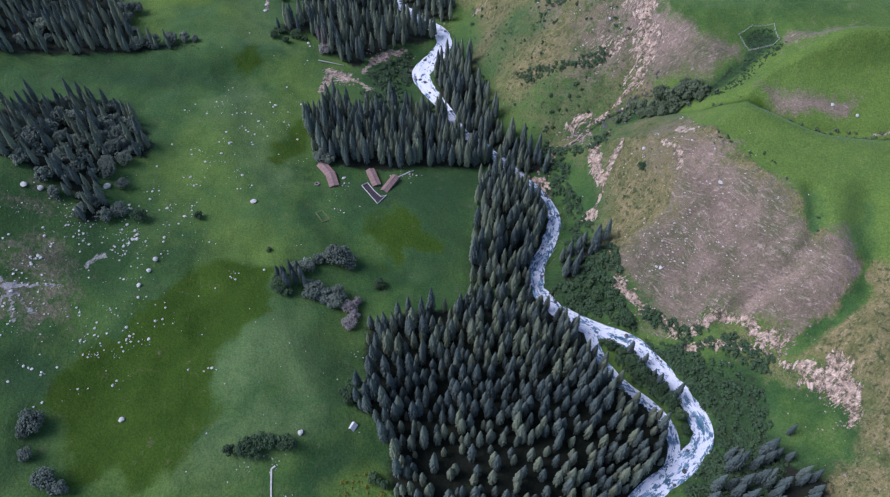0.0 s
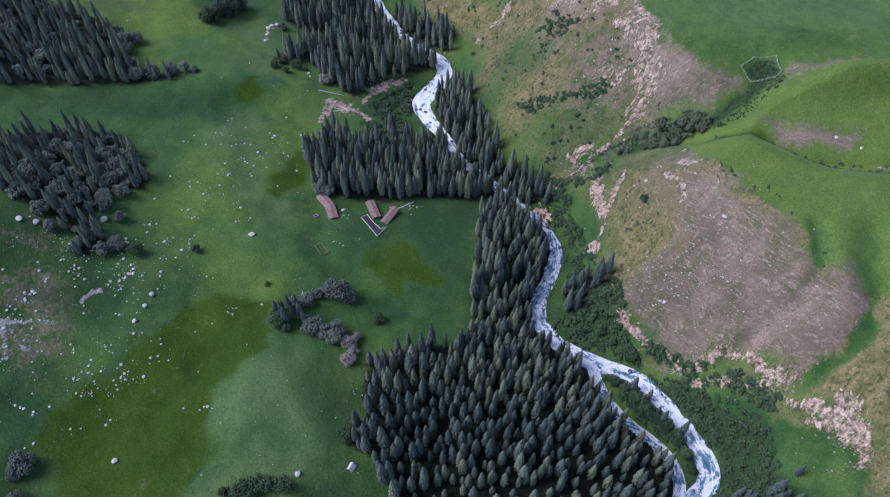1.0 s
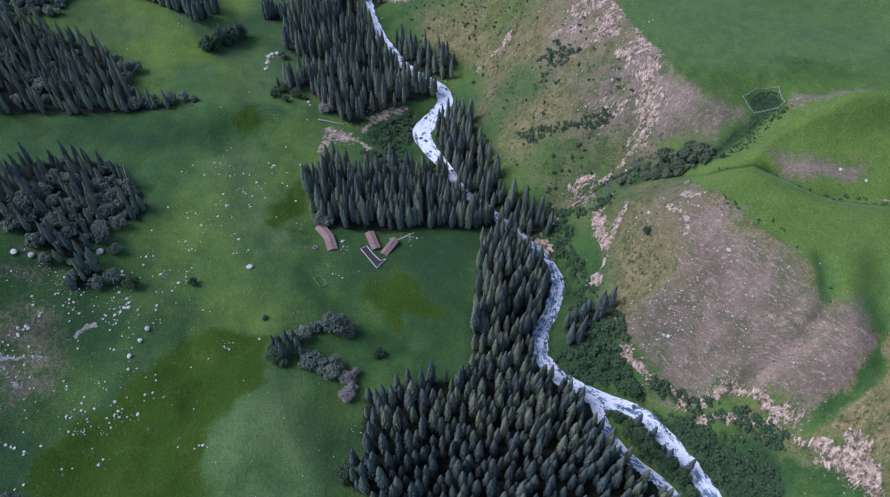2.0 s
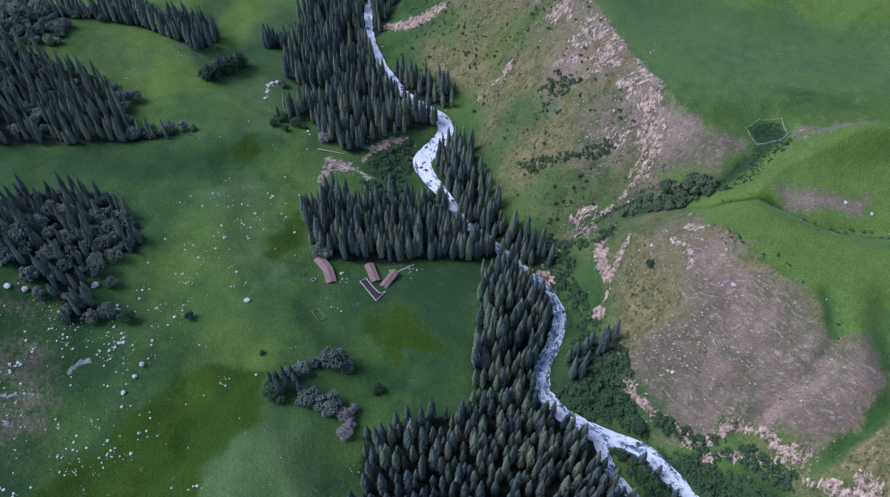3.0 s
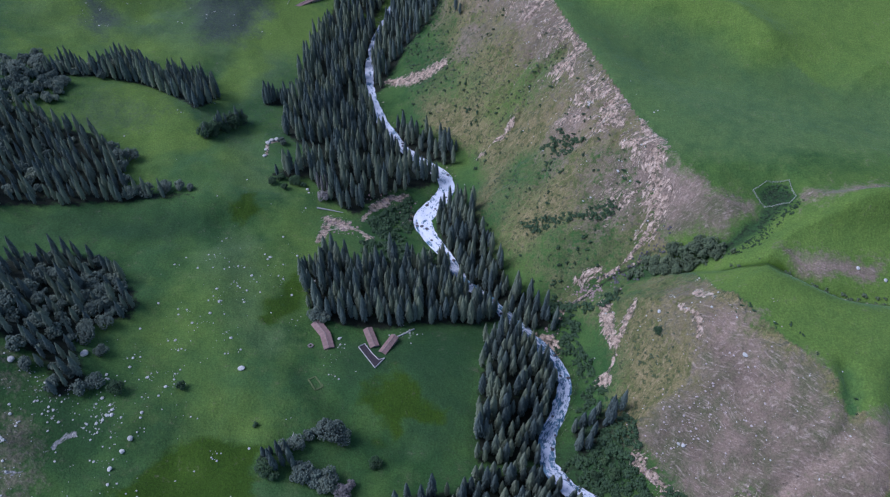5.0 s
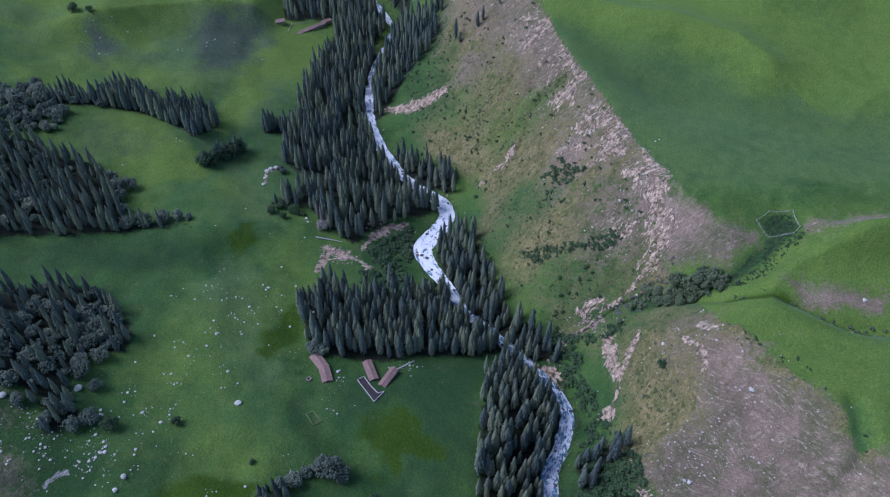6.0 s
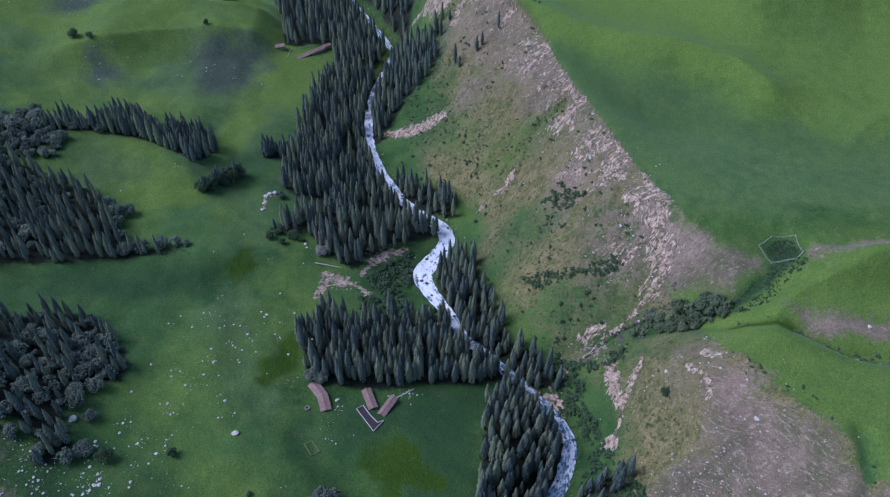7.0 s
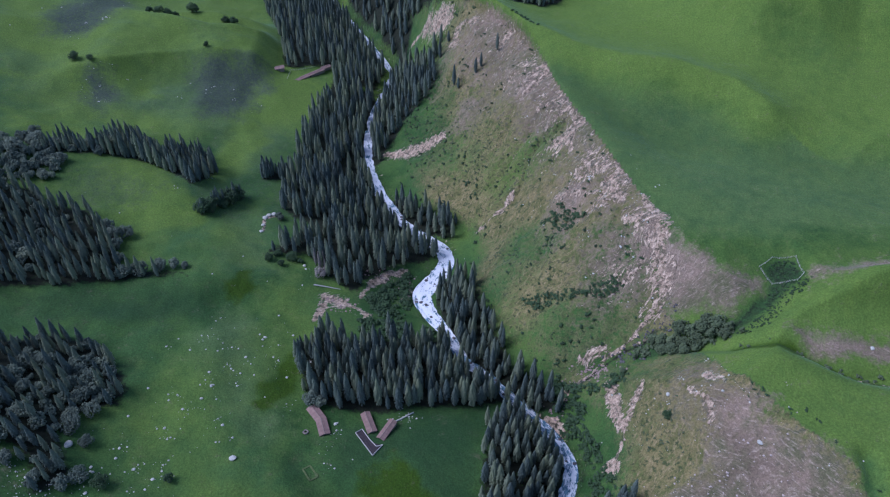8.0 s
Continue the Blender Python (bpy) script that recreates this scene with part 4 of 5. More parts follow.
tagged(new("spruce_forest", toned(mesh_from("spruce_forest", *scattered(crowns, near), SPRUCE), crowns, near, 5)), "dense dark spruce forest on the river terraces", "forest", kind="stuff")
crowns = [spruce_shape(150 + k, t, w, 60, 1.05)[0] for k, (t, w) in enumerate(SIZES)]
tagged(new("spruce_forest", toned(mesh_from("spruce_forest", *scattered(crowns, far), SPRUCE), crowns, far, 6)), "dense dark spruce forest along the river and slopes", "forest", kind="stuff")
stems = new("forest_trunks", mesh_from("forest_trunks", *scattered([tube([(0, 0, -0.8), (0, 0, tall * 0.6)], [0.33, 0.1], 5) for tall, _ in SIZES], mass), BARK))
tagged(stems, "brown spruce trunks standing in the forest", "tree trunks", kind="stuff")

WILLOWS = [lobed_crown(500 + k, w, t, n, 85, 0.45) for k, (w, t, n) in enumerate([(4.2, 8.0, 9), (3.4, 7.4, 7), (3.0, 5.6, 6), (4.8, 8.4, 10)])]
WILLOW_MESHES = [(mesh_from("crown", *c, WILLOW), mesh_from("limbs", *l, BARK)) for c, l in WILLOWS]
GREY_MESHES = [(mesh_from("crown", *c, DEADWOOD), mesh_from("limbs", *l, BARK)) for c, l in WILLOWS[:2]]
GULLY_MESHES = [(mesh_from("crown", *c, SCRUB), mesh_from("limbs", *l, BARK)) for c, l in (lobed_crown(520 + k, w, t, n, 95, 0.5) for k, (w, t, n) in enumerate([(3.8, 9.0, 8), (3.2, 8.0, 7), (4.4, 9.5, 9)]))]
GREEN_MESHES = [(mesh_from("crown", *c, SHRUB), mesh_from("limbs", *l, BARK)) for c, l in WILLOWS]


def broad_tree(x, y, k, size, turn, meshes, name, label, group):
    ob = base(name, x, y, ground_at(x, y), turn)
    ob.scale = (size, size, size)
    part("limbs", meshes[k % len(meshes)][1], ob)
    part("crown", meshes[k % len(meshes)][0], ob)
    return tagged(ob, label, "bush", group)


crowns = [lobed_crown(540 + k, w, t, n, 30, 0.74)[0] for k, (w, t, n) in enumerate([(4.6, 6.0, 8), (3.6, 5.5, 6), (3.0, 4.2, 5)])]
tagged(new("willow_wood", toned(mesh_from("willow_wood", *scattered(crowns, leafy), WOODLAND), crowns, leafy, 7)), "grey-green broad-leaved trees mixed into the hillside forest", "trees", kind="stuff")
for k, (x, y, s) in enumerate([(-54, 206, 1.5), (-58, 209, 1.1), (-59, 183, 1.5), (-64, 185, 1.1), (-53, 184, 1.1), (-165, 214, 1.1), (-188, 221, 1.2), (-172, 244, 1.1),
                               (-164, 237, 0.8), (-172, 268, 1.2), (-196, 277, 1.3), (-200, 283, 1.2), (-166, 108, 1.2), (-168, 104, 0.9), (-150, 83, 1.3), (-155, 86, 1.0), (-165, 95, 0.7),
                               (-267, 470, 1.2), (-274, 463, 1.2), (-280, 470, 1.3), (-258, 455, 1.0), (-265, 449, 1.1), (-273, 444, 1.1), (-288, 458, 1.3), (-285, 480, 1.2), (-162, 366, 1.0), (-156, 366, 0.9), (-170, 364, 1.0),
                               (-70, 277, 1.15), (-66, 275, 1.0), (-113, 430, 1.1), (-69, 199, 0.9), (-74, 196, 0.8), (-64, 203, 0.9), (-61, 206, 0.9), (-49, 205, 1.0), (-54, 180, 1.0), (-66, 182, 1.0), (-49, 179, 1.0),
                               (-176, 262, 1.1), (-168, 255, 1.0), (-183, 270, 1.1), (-190, 262, 1.2), (-207, 280, 1.2), (-175, 250, 0.9), (-170, 222, 1.0), (-200, 262, 1.3), (-208, 252, 1.3), (-192, 246, 1.2), (-185, 232, 1.1), (-214, 268, 1.3), (-184, 282, 1.2), (-176, 272, 1.1), (-205, 238, 1.2), (-220, 258, 1.3), (-180, 360, 1.1), (-188, 356, 1.1), (-200, 380, 1.2), (-196, 370, 1.2), (-205, 388, 1.2), (-198, 392, 1.1), (-210, 396, 1.2), (-176, 216, 1.0), (-160, 219, 0.9)]):
    broad_tree(x, y, k, s, 53.0 * k, WILLOW_MESHES, "willow", "grey-green rounded willow with a lumpy crown", "willows at the forest edges")
for k, (x, y, s) in enumerate([(112, 303, 0.8), (117, 301, 0.9), (121, 305, 1.0), (122, 299, 0.9), (126, 302, 1.1), (128, 297, 1.0), (131, 301, 1.1), (134, 297, 1.0), (137, 301, 1.0), (139, 294, 0.8), (142, 297, 0.8), (116, 296, 0.8), (121, 293, 0.8), (127, 293, 0.7),
                               (133, 305, 0.7), (108, 305, 0.6), (146, 292, 0.5), (112, 298, 0.7), (92, 292, 0.5), (100, 301, 0.5)]):
    broad_tree(x, y, k, s, 61.0 * k, GULLY_MESHES, "willow", "pale grey-green willow growing in the gully", "willows in the gully")
for k, (x, y, s) in enumerate([(-46, 178, 0.95), (-44, 174, 0.85), (-46, 169, 0.9), (-43, 182, 0.7), (-79, 378, 0.9)]):
    broad_tree(x, y, k, s, 71.0 * k, GREY_MESHES, "bare_bush", "grey leafless bush with a haze of twigs", "bare bushes")
for k, (x, y, s) in enumerate([(-151, 217, 0.9), (-125, 223, 0.75), (-88, 206, 0.5), (-33, 194, 0.7), (-80, 184, 1.0), (-82, 189, 0.8), (-76, 181, 0.9), (-37, 129, 1.0), (-40, 133, 1.0), (-42, 127, 1.0), (-45, 131, 0.8),
                               (-279, 577, 0.6), (-160, 424, 1.4), (-156, 429, 1.5), (-152, 434, 1.4), (-148, 440, 1.5), (-144, 446, 1.4), (-155, 425, 1.2), (-149, 434, 1.2), (-292, 578, 0.9), (-229, 686, 1.2), (-226, 687, 1.1), (-195, 676, 0.9), (-191, 677, 0.9), (-198, 675, 0.8), (-201, 620, 0.7), (-260, 667, 1.1), (-253, 669, 1.0), (-246, 671, 1.0), (-240, 673, 0.9), (-107, 392, 1.0), (-98, 390, 0.8), (-112, 387, 0.7), (-104, 383, 0.7), (-93, 388, 0.7),
                               (93, 158, 0.9), (97, 152, 1.0), (101, 148, 0.9), (88, 164, 0.8), (105, 145, 0.9), (109, 138, 1.0), (112, 131, 1.0), (113, 124, 0.9), (84, 169, 0.7), (80, 196, 0.7), (76, 202, 0.6), (86, 190, 0.8), (94, 182, 0.8), (71, 196, 0.6), (-89, 101, 0.8), (-85, 102, 0.9), (-81, 102, 1.0), (-77, 104, 1.0), (-73, 104, 1.1), (-69, 105, 1.0), (-66, 104, 0.9), (-78, 100, 0.8), (-30, 94, 0.9), (-26, 92, 1.0), (104, 254, 0.5)]):
    broad_tree(x, y, k, s, 37.0 * k, GREEN_MESHES, "shrub", "dark green rounded shrub on the grass", "meadow shrubs")

# low thickets: banks, gully and the rough slopes
LIGHT_TUFTS = [lobed_crown(720 + k, 1.5, 1.5, 4, 9, 0.46)[0] for k in range(5)]
LOW_TUFTS = [lobed_crown(740 + k, 1.4, 1.1, 3, 7, 0.5)[0] for k in range(5)]
TUFTS = [lobed_crown(700 + k, 1.5, 1.5, 4, 15, 0.36)[0] for k in range(4)]


def thicket(name, outlines, gap, sizes, mat, label, thin=0.2, tufts=TUFTS, gaps=0.8):
    spots = []
    for k, outline in enumerate(outlines):
        x, y, z, r = planted(outline, gap, 800 + k, thin)
        spots += [(x[i], y[i], z[i] - 0.1, r.uniform(*sizes), r.uniform(0, 6.28), r.uniform(0.7, 1.1), i) for i in range(len(x)) if r.uniform() < 0.72 + gaps * float(fbm(x[i], y[i], 12, 2, 13))]
    tagged(new(name, mesh_from(name, *scattered(tufts, spots), mat)), label, "shrubs", kind="stuff")


thicket("bank_thicket", [[(76, 185), (101, 173), (119, 167), (138, 150), (148, 134), (148, 118), (150, 100), (140, 90), (106, 93), (121, 113), (129, 129), (115, 154), (93, 177)], [(100, 186), (120, 166), (137, 155), (148, 142), (152, 150), (140, 162), (123, 175), (107, 188)], [(70, 205), (92, 205), (84, 236), (76, 262), (70, 280), (62, 276), (72, 250), (66, 225)], [(60, 296), (80, 292), (98, 296), (92, 284), (74, 286)], [(52, 200), (64, 190), (82, 186), (100, 176), (92, 194), (84, 208), (72, 204), (60, 208)], [(62, 304), (68, 292), (74, 278), (66, 266), (60, 272), (56, 296)],
                         [(-30, 350), (-44, 352), (-52, 366), (-36, 384), (-24, 396), (-20, 370)], [(-52, 324), (-12, 334), (-8, 345), (-30, 350), (-52, 345)], [(78, 176), (98, 166), (106, 154), (114, 140), (116, 126), (111, 122), (110, 130), (103, 140), (92, 150), (84, 160)]],
        1.8, (0.5, 1.9), SHRUB, "dark green thicket of low shrubs on the river bank", 0.12, LIGHT_TUFTS)
thicket("gully_thicket", [[(98, 305), (112, 308), (123, 307), (137, 303), (145, 296), (141, 290), (130, 293), (120, 291), (108, 298)]],
        2.4, (0.6, 2.2), SCRUB, "grey-green willow scrub filling the gully")
thicket("rill_scrub", [[(140, 286), (160, 279), (186, 262), (215, 257), (240, 260), (240, 256), (214, 251), (184, 256), (158, 272), (140, 281)]], 3.6, (0.5, 1.3), SCRUB, "low green scrub along a shallow rill", 0.35)
thicket("corral_weeds", [[(166, 327), (173, 332), (181, 329.5), (179.5, 321), (176, 317.5), (168.5, 321)], [(143, 294), (152, 296), (161, 305), (167, 317), (178, 317), (184, 314), (176, 306), (167, 299), (158, 291), (146, 289)]], 1.4, (0.35, 0.85), SHRUB, "dark green weeds crowding the corral", 0.0, LOW_TUFTS, 0.25)
HILL_SCRUB = [(45, 352), (59, 349), (83, 343), (98, 340), (97, 335), (77, 336), (59, 340), (47, 342)]
thicket("hill_scrub", [HILL_SCRUB, [(58, 402), (74, 380), (82, 386), (68, 408)]], 1.7, (0.5, 1.5), SHRUB, "dark green scrub patches on the dry hillside", 0.2)
thicket("slope_scrub", [[(20, 400), (45, 370), (60, 360), (50, 380), (40, 410)], [(28, 520), (50, 480), (20, 470), (-20, 500), (-40, 560), (-20, 610), (10, 570), (30, 550)], [(50, 452), (58, 446), (38, 428), (32, 432)], [(62, 470), (72, 466), (56, 438), (50, 442)], [(16, 486), (30, 480), (34, 486), (20, 494)], [(94, 244), (108, 236), (116, 252), (104, 268), (96, 262)]],
        2.9, (0.3, 0.85), SCRUB, "scattered low olive shrubs on the dry slope", 0.3, LOW_TUFTS)
# tussocks and low bushes all over the rough face, thickest below and in the furrows
r = np.random.RandomState(43)
bx, by = r.uniform(-50, 125, 16000), r.uniform(305, 640, 16000)
want = on_sheet(face * (0.1 + 0.5 * furrow + 0.55 * smooth(0.0, 0.5, fbm(X, Y, 30, 3, 47)) + 0.3 * verdant) * (1 - np.clip(1.3 * scar, 0, 1)), bx, by)
keep = r.uniform(0, 1, len(bx)) < want * 0.55
bx, by = bx[keep], by[keep]
spots = [(x, y, z - 0.1, 0.25 + 1.2 * q ** 2.5, turn, 0.8, k) for k, (x, y, z, q, turn) in enumerate(zip(bx, by, on_sheet(Z, bx, by), r.uniform(0, 1, len(bx)), r.uniform(0, 6.28, len(bx))))]
tagged(new("face_scrub", toned(mesh_from("face_scrub", *scattered(LOW_TUFTS, spots), SHRUB), LOW_TUFTS, spots, 9)), "olive bushes and tussocks dotted over the rough hillside", "shrubs", kind="stuff")
thicket("dome_hedge", [[(130, 256), (130, 247), (138, 239), (146, 233), (152, 231), (159, 219), (163, 214), (162, 220), (154, 236), (147, 240), (140, 246), (133, 254)], [(170, 203), (174, 199), (172, 186), (168, 186)]], 2.6, (0.3, 0.9), SHRUB, "low dark bushes along the rim of the bare dome", 0.3, LOW_TUFTS)
thicket("crest_hedge", [[(48, 573), (60, 557), (71, 545), (72, 548), (61, 560), (50, 576)]], 2.4, (0.6, 1.0), SHRUB, "low dark shrubs along the plateau edge")
thicket("yellow_broom", [[(-46, 92), (-35, 97), (-20, 94), (-20, 82), (-43, 82)]],
        2.6, (0.3, 0.8), BROOM, "yellow-green flowering shrubs on the meadow")


# ---- stones ----
def stone_shape(seed, flat=0.6):
    rnd = random.Random(seed)
    bm = bmesh.new()
    bmesh.ops.create_icosphere(bm, subdivisions=2, radius=1)
    axes = (rnd.uniform(0.8, 1.25), rnd.uniform(0.7, 1.0), flat)
    cut = [(Vector((rnd.gauss(0, 1), rnd.gauss(0, 1), rnd.gauss(0, 1))).normalized(), rnd.uniform(0.62, 0.85)) for _ in range(7)]
    for vert in bm.verts:
        for n, d in cut:
            over = vert.co.dot(n) - d
            if over > 0:
                vert.co -= n * over * 0.9
        vert.co = Vector((vert.co.x * axes[0], vert.co.y * axes[1], vert.co.z * axes[2])) * rnd.uniform(0.95, 1.05)
    v, f = np.array([tuple(q.co) for q in bm.verts]), np.array([[q.index for q in p.verts] for p in bm.faces])
    bm.free()
    return v, f


STONES = [stone_shape(k) for k in range(5)]
bm = bmesh.new()
bmesh.ops.create_icosphere(bm, subdivisions=1, radius=1)
ball = (np.array([tuple(q.co) for q in bm.verts]), np.array([[q.index for q in p.verts] for p in bm.faces]))
bm.free()
PEBBLES = []
for k in range(4):
    r = np.random.RandomState(k)
    PEBBLES.append((ball[0] * r.uniform(0.75, 1.15, (len(ball[0]), 1)) * np.array([r.uniform(0.8, 1.3), 1.0, 0.6]), ball[1]))
PALE_MESHES = [mesh_from("boulder", *s, PALE_ROCK) for s in STONES]
WET_MESHES = [mesh_from("boulder", *s, DARK_ROCK) for s in STONES]


def boulder(x, y, size, k, meshes, label, group, z=None):
    ob = new("boulder", meshes[k % 5])
    ob.matrix_world = pose(x, y, (ground_at(x, y) if z is None else z) + 0.22 * size, 6 * (k % 3), 5 * (k % 4), 67 * k) @ Matrix.Scale(size, 4)
    return tagged(ob, label, "boulder", group)


for k, (x, y, s) in enumerate([(-100, 236, 1.6), (-139, 194, 1.5), (-142, 189, 1.2), (-145, 181, 1.5), (-61, 110, 1.7), (-200, 221, 1.6), (-194, 222, 1.8), (-171, 235, 1.9), (-135, 113, 1.6), (106, 264, 1.4),
                               (134, 227, 1.2), (210, 266, 1.2), (199, 273, 1.0), (-191, 166, 1.2), (110, 202, 1.3), (108, 203, 0.9), (-57, 264, 1.0), (-122, 428, 1.6), (-120, 431, 2.2), (-117, 433, 2.4), (-114, 433, 2.0), (-122, 420, 1.3), (-122, 414, 1.2), (-82, 305, 0.8), (-90, 385, 1.3)]):
    boulder(x, y, s, k, PALE_MESHES, "pale lichen-grey boulder lying in the grass", "meadow boulders")
p, head, _ = along_line(RIVER, 1.0)
r = np.random.RandomState(77)
FIRST = int(np.argmin(np.hypot(p[:, 0] - 60, p[:, 1] - 60)))
for k in range(110):
    i = FIRST + (r.randint(20, 560) if k < 80 else r.randint(300, 420))
    w = r.uniform(-1, 1)
    w = math.copysign(abs(w) ** 0.4, w) * (half_width(p[i, 1]) + 0.5)
    x, y = p[i, 0] - math.sin(head[i]) * w, p[i, 1] + math.cos(head[i]) * w
    boulder(x, y, r.uniform(0.45, 1.25), k, WET_MESHES, "dark wet boulder standing in the rapids", "river boulders", float(river_level(y)) - 0.6)


def strewn(name, spots_at, mat, label, thin=1.0):
    spots = []
    for x, y, wide, deep, n, low, high in spots_at:
        n = int(n * thin)
        nests = r.randint(0, max(2, n // 7), n)
        tight = r.uniform(0, 1, n) < 0.62
        xs, ys = np.where(tight, r.normal(x, wide, n)[nests] + r.normal(0, 1.9, n), r.normal(x, wide, n)), np.where(tight, r.normal(y, deep, n)[nests] + r.normal(0, 1.3, n), r.normal(y, deep, n))
        zs = on_sheet(Z, xs, ys)
        spots += [(xs[i], ys[i], zs[i] + 0.05, low + (high - low) * 1.35 * r.uniform() ** 3.2, r.uniform(0, 6.28), r.uniform(0.7, 1.2), i) for i in range(n) if near_line(xs[i:i + 1], ys[i:i + 1], RIVER)[0][0] > 7]
    tagged(new(name, mesh_from(name, *scattered(PEBBLES, spots), mat)), label, "stones", kind="stuff")


strewn("meadow_stones", [(-115, 300, 22, 14, 110, 0.16, 0.65), (-135, 265, 20, 14, 70, 0.16, 0.73), (-100, 315, 14, 14, 30, 0.18, 0.73), (-140, 225, 14, 8, 80, 0.18, 0.73), (-160, 205, 10, 6, 50, 0.18, 0.65), (-150, 190, 16, 20, 70, 0.22, 0.81),
                         (-155, 150, 10, 12, 90, 0.18, 0.56), (-120, 170, 25, 25, 60, 0.22, 0.65), (-187, 212, 9, 5, 90, 0.18, 0.56), (-188, 180, 9, 12, 130, 0.2, 0.8), (-195, 160, 9, 10, 80, 0.2, 0.9), (-176, 204, 8, 5, 70, 0.2, 0.7), (-150, 205, 9, 6, 70, 0.2, 0.8), (-146, 150, 9, 12, 70, 0.18, 0.7), (-122, 250, 14, 12, 60, 0.18, 0.6), (-175, 150, 10, 14, 60, 0.18, 0.73), (-57, 250, 5, 8, 40, 0.18, 0.65), (-60, 130, 18, 25, 40, 0.18, 0.48),
                         (-80, 95, 20, 8, 40, 0.18, 0.48), (-22, 272, 4, 3, 35, 0.22, 0.56), (-100, 360, 30, 25, 40, 0.18, 0.65), (-180, 580, 20, 20, 40, 0.18, 0.56), (-268, 560, 12, 14, 50, 0.22, 0.73), (-310, 660, 15, 25, 60, 0.28, 0.81), (-190, 430, 25, 20, 20, 0.18, 0.48)],
       PALE_ROCK, "small white stones strewn over the green meadow", 0.8)
strewn("dome_stones", [(113, 214, 9, 6, 130, 0.15, 0.6), (128, 216, 16, 14, 160, 0.12, 0.5), (118, 200, 12, 8, 80, 0.15, 0.6)], DOME_ROCK, "dusty pink-grey stones lying on the bare dome")
strewn("slope_stones", [(115, 205, 12, 10, 25, 0.15, 0.45), (125, 250, 8, 10, 60, 0.18, 0.56), (150, 185, 14, 12, 70, 0.18, 0.48), (102, 262, 8, 8, 50, 0.18, 0.56), (85, 400, 20, 30, 90, 0.18, 0.65), (60, 470, 10, 30, 60, 0.18, 0.55), (110, 350, 6, 18, 70, 0.22, 0.73)],
       PALE_ROCK, "pale stones scattered on the dry brown slopes", 0.7)
strewn("gully_rubble", [(95, 303, 5, 3, 70, 0.3, 1.0), (106, 309, 4, 3, 50, 0.3, 0.9), (116, 312, 4, 3, 40, 0.3, 0.8)], DARK_ROCK, "dark broken rock in the mouth of the gully")
strewn("scar_rubble", [(52, 283, 5, 4, 90, 0.28, 0.81), (80, 300, 8, 4, 120, 0.28, 0.81), (120, 175, 12, 3, 90, 0.18, 0.56), (150, 157, 8, 5, 90, 0.18, 0.65), (168, 125, 5, 14, 90, 0.18, 0.65), (-65, 355, 6, 3, 90, 0.2, 0.7), (-40, 388, 7, 4, 90, 0.2, 0.7), (100, 193, 5, 5, 60, 0.18, 0.56)],
       RED_ROCK, "pinkish rubble below the eroded scarps")


# broken rock standing out of the torn scarps
r = np.random.RandomState(79)
bx, by = r.uniform(-80, 180, 60000), r.uniform(95, 660, 60000)
keep = (r.uniform(0, 1, len(bx)) < 0.42 * smooth(0.25, 0.75, on_sheet(scar * slope_side, bx, by)))
bx, by = bx[keep], by[keep]
keep = near_line(bx, by, RIVER)[0] > 9
bx, by = bx[keep], by[keep]
spots = [(x, y, z - 0.05, 0.2 + 0.8 * q ** 3, turn, 1.1, k) for k, (x, y, z, q, turn) in enumerate(zip(bx, by, on_sheet(Z, bx, by), r.uniform(0, 1, len(bx)), r.uniform(0, 6.28, len(bx))))]
tagged(new("scarp_rock", toned(mesh_from("scarp_rock", *scattered(PEBBLES, spots), CLAY_ROCK), PEBBLES, spots, 11)), "pale pinkish broken rock on the eroded scarps", "rocks", kind="stuff")


# ---- sheds, pens and fences ----
def box(x0, y0, z0, x1, y1, z1):
    v = np.array([(x, y, z) for z in (z0, z1) for y in (y0, y1) for x in (x0, x1)], float)
    return v, np.array([(0, 2, 3, 1), (4, 5, 7, 6), (0, 1, 5, 4), (2, 6, 7, 3), (0, 4, 6, 2), (1, 3, 7, 5)])


def joined(*pieces):
    count, vs, fs = 0, [], []
    for v, f in pieces:
        vs.append(v)
        fs.append(f + count)
        count += len(v)
    return np.vstack(vs), np.vstack(fs)


def roof_shape(long, wide, low, high, thick=0.25, eave=0.35, bays=8):
    """A low sagging ridged roof with an uneven surface."""
    xs, ys = np.linspace(-long / 2 - eave, long / 2 + eave, bays + 1), np.array([-wide / 2 - eave, -wide / 4, 0, wide / 4, wide / 2 + eave])
    x, y = (q.ravel() for q in np.meshgrid(xs, ys))
    z = low + (high - low) * (1 - np.abs(y) / (wide / 2 + eave)) + 0.12 * fbm(x + long, y, 2.2, 2, 3)
    n = len(xs) * len(ys)
    top, under = np.stack([x, y, z + thick], -1), np.stack([x, y, z], -1)
    f = grid_faces(len(xs), len(ys))
    i = np.arange(n).reshape(len(ys), len(xs))
    rim = np.concatenate([i[0, :], i[1:, -1], i[-1, -2::-1], i[-2:0:-1, 0]])
    edge = np.stack([rim, np.roll(rim, -1), np.roll(rim, -1) + n, rim + n], -1)
    return np.vstack([top, under]), np.vstack([f, f[:, ::-1] + n, edge[:, ::-1]])


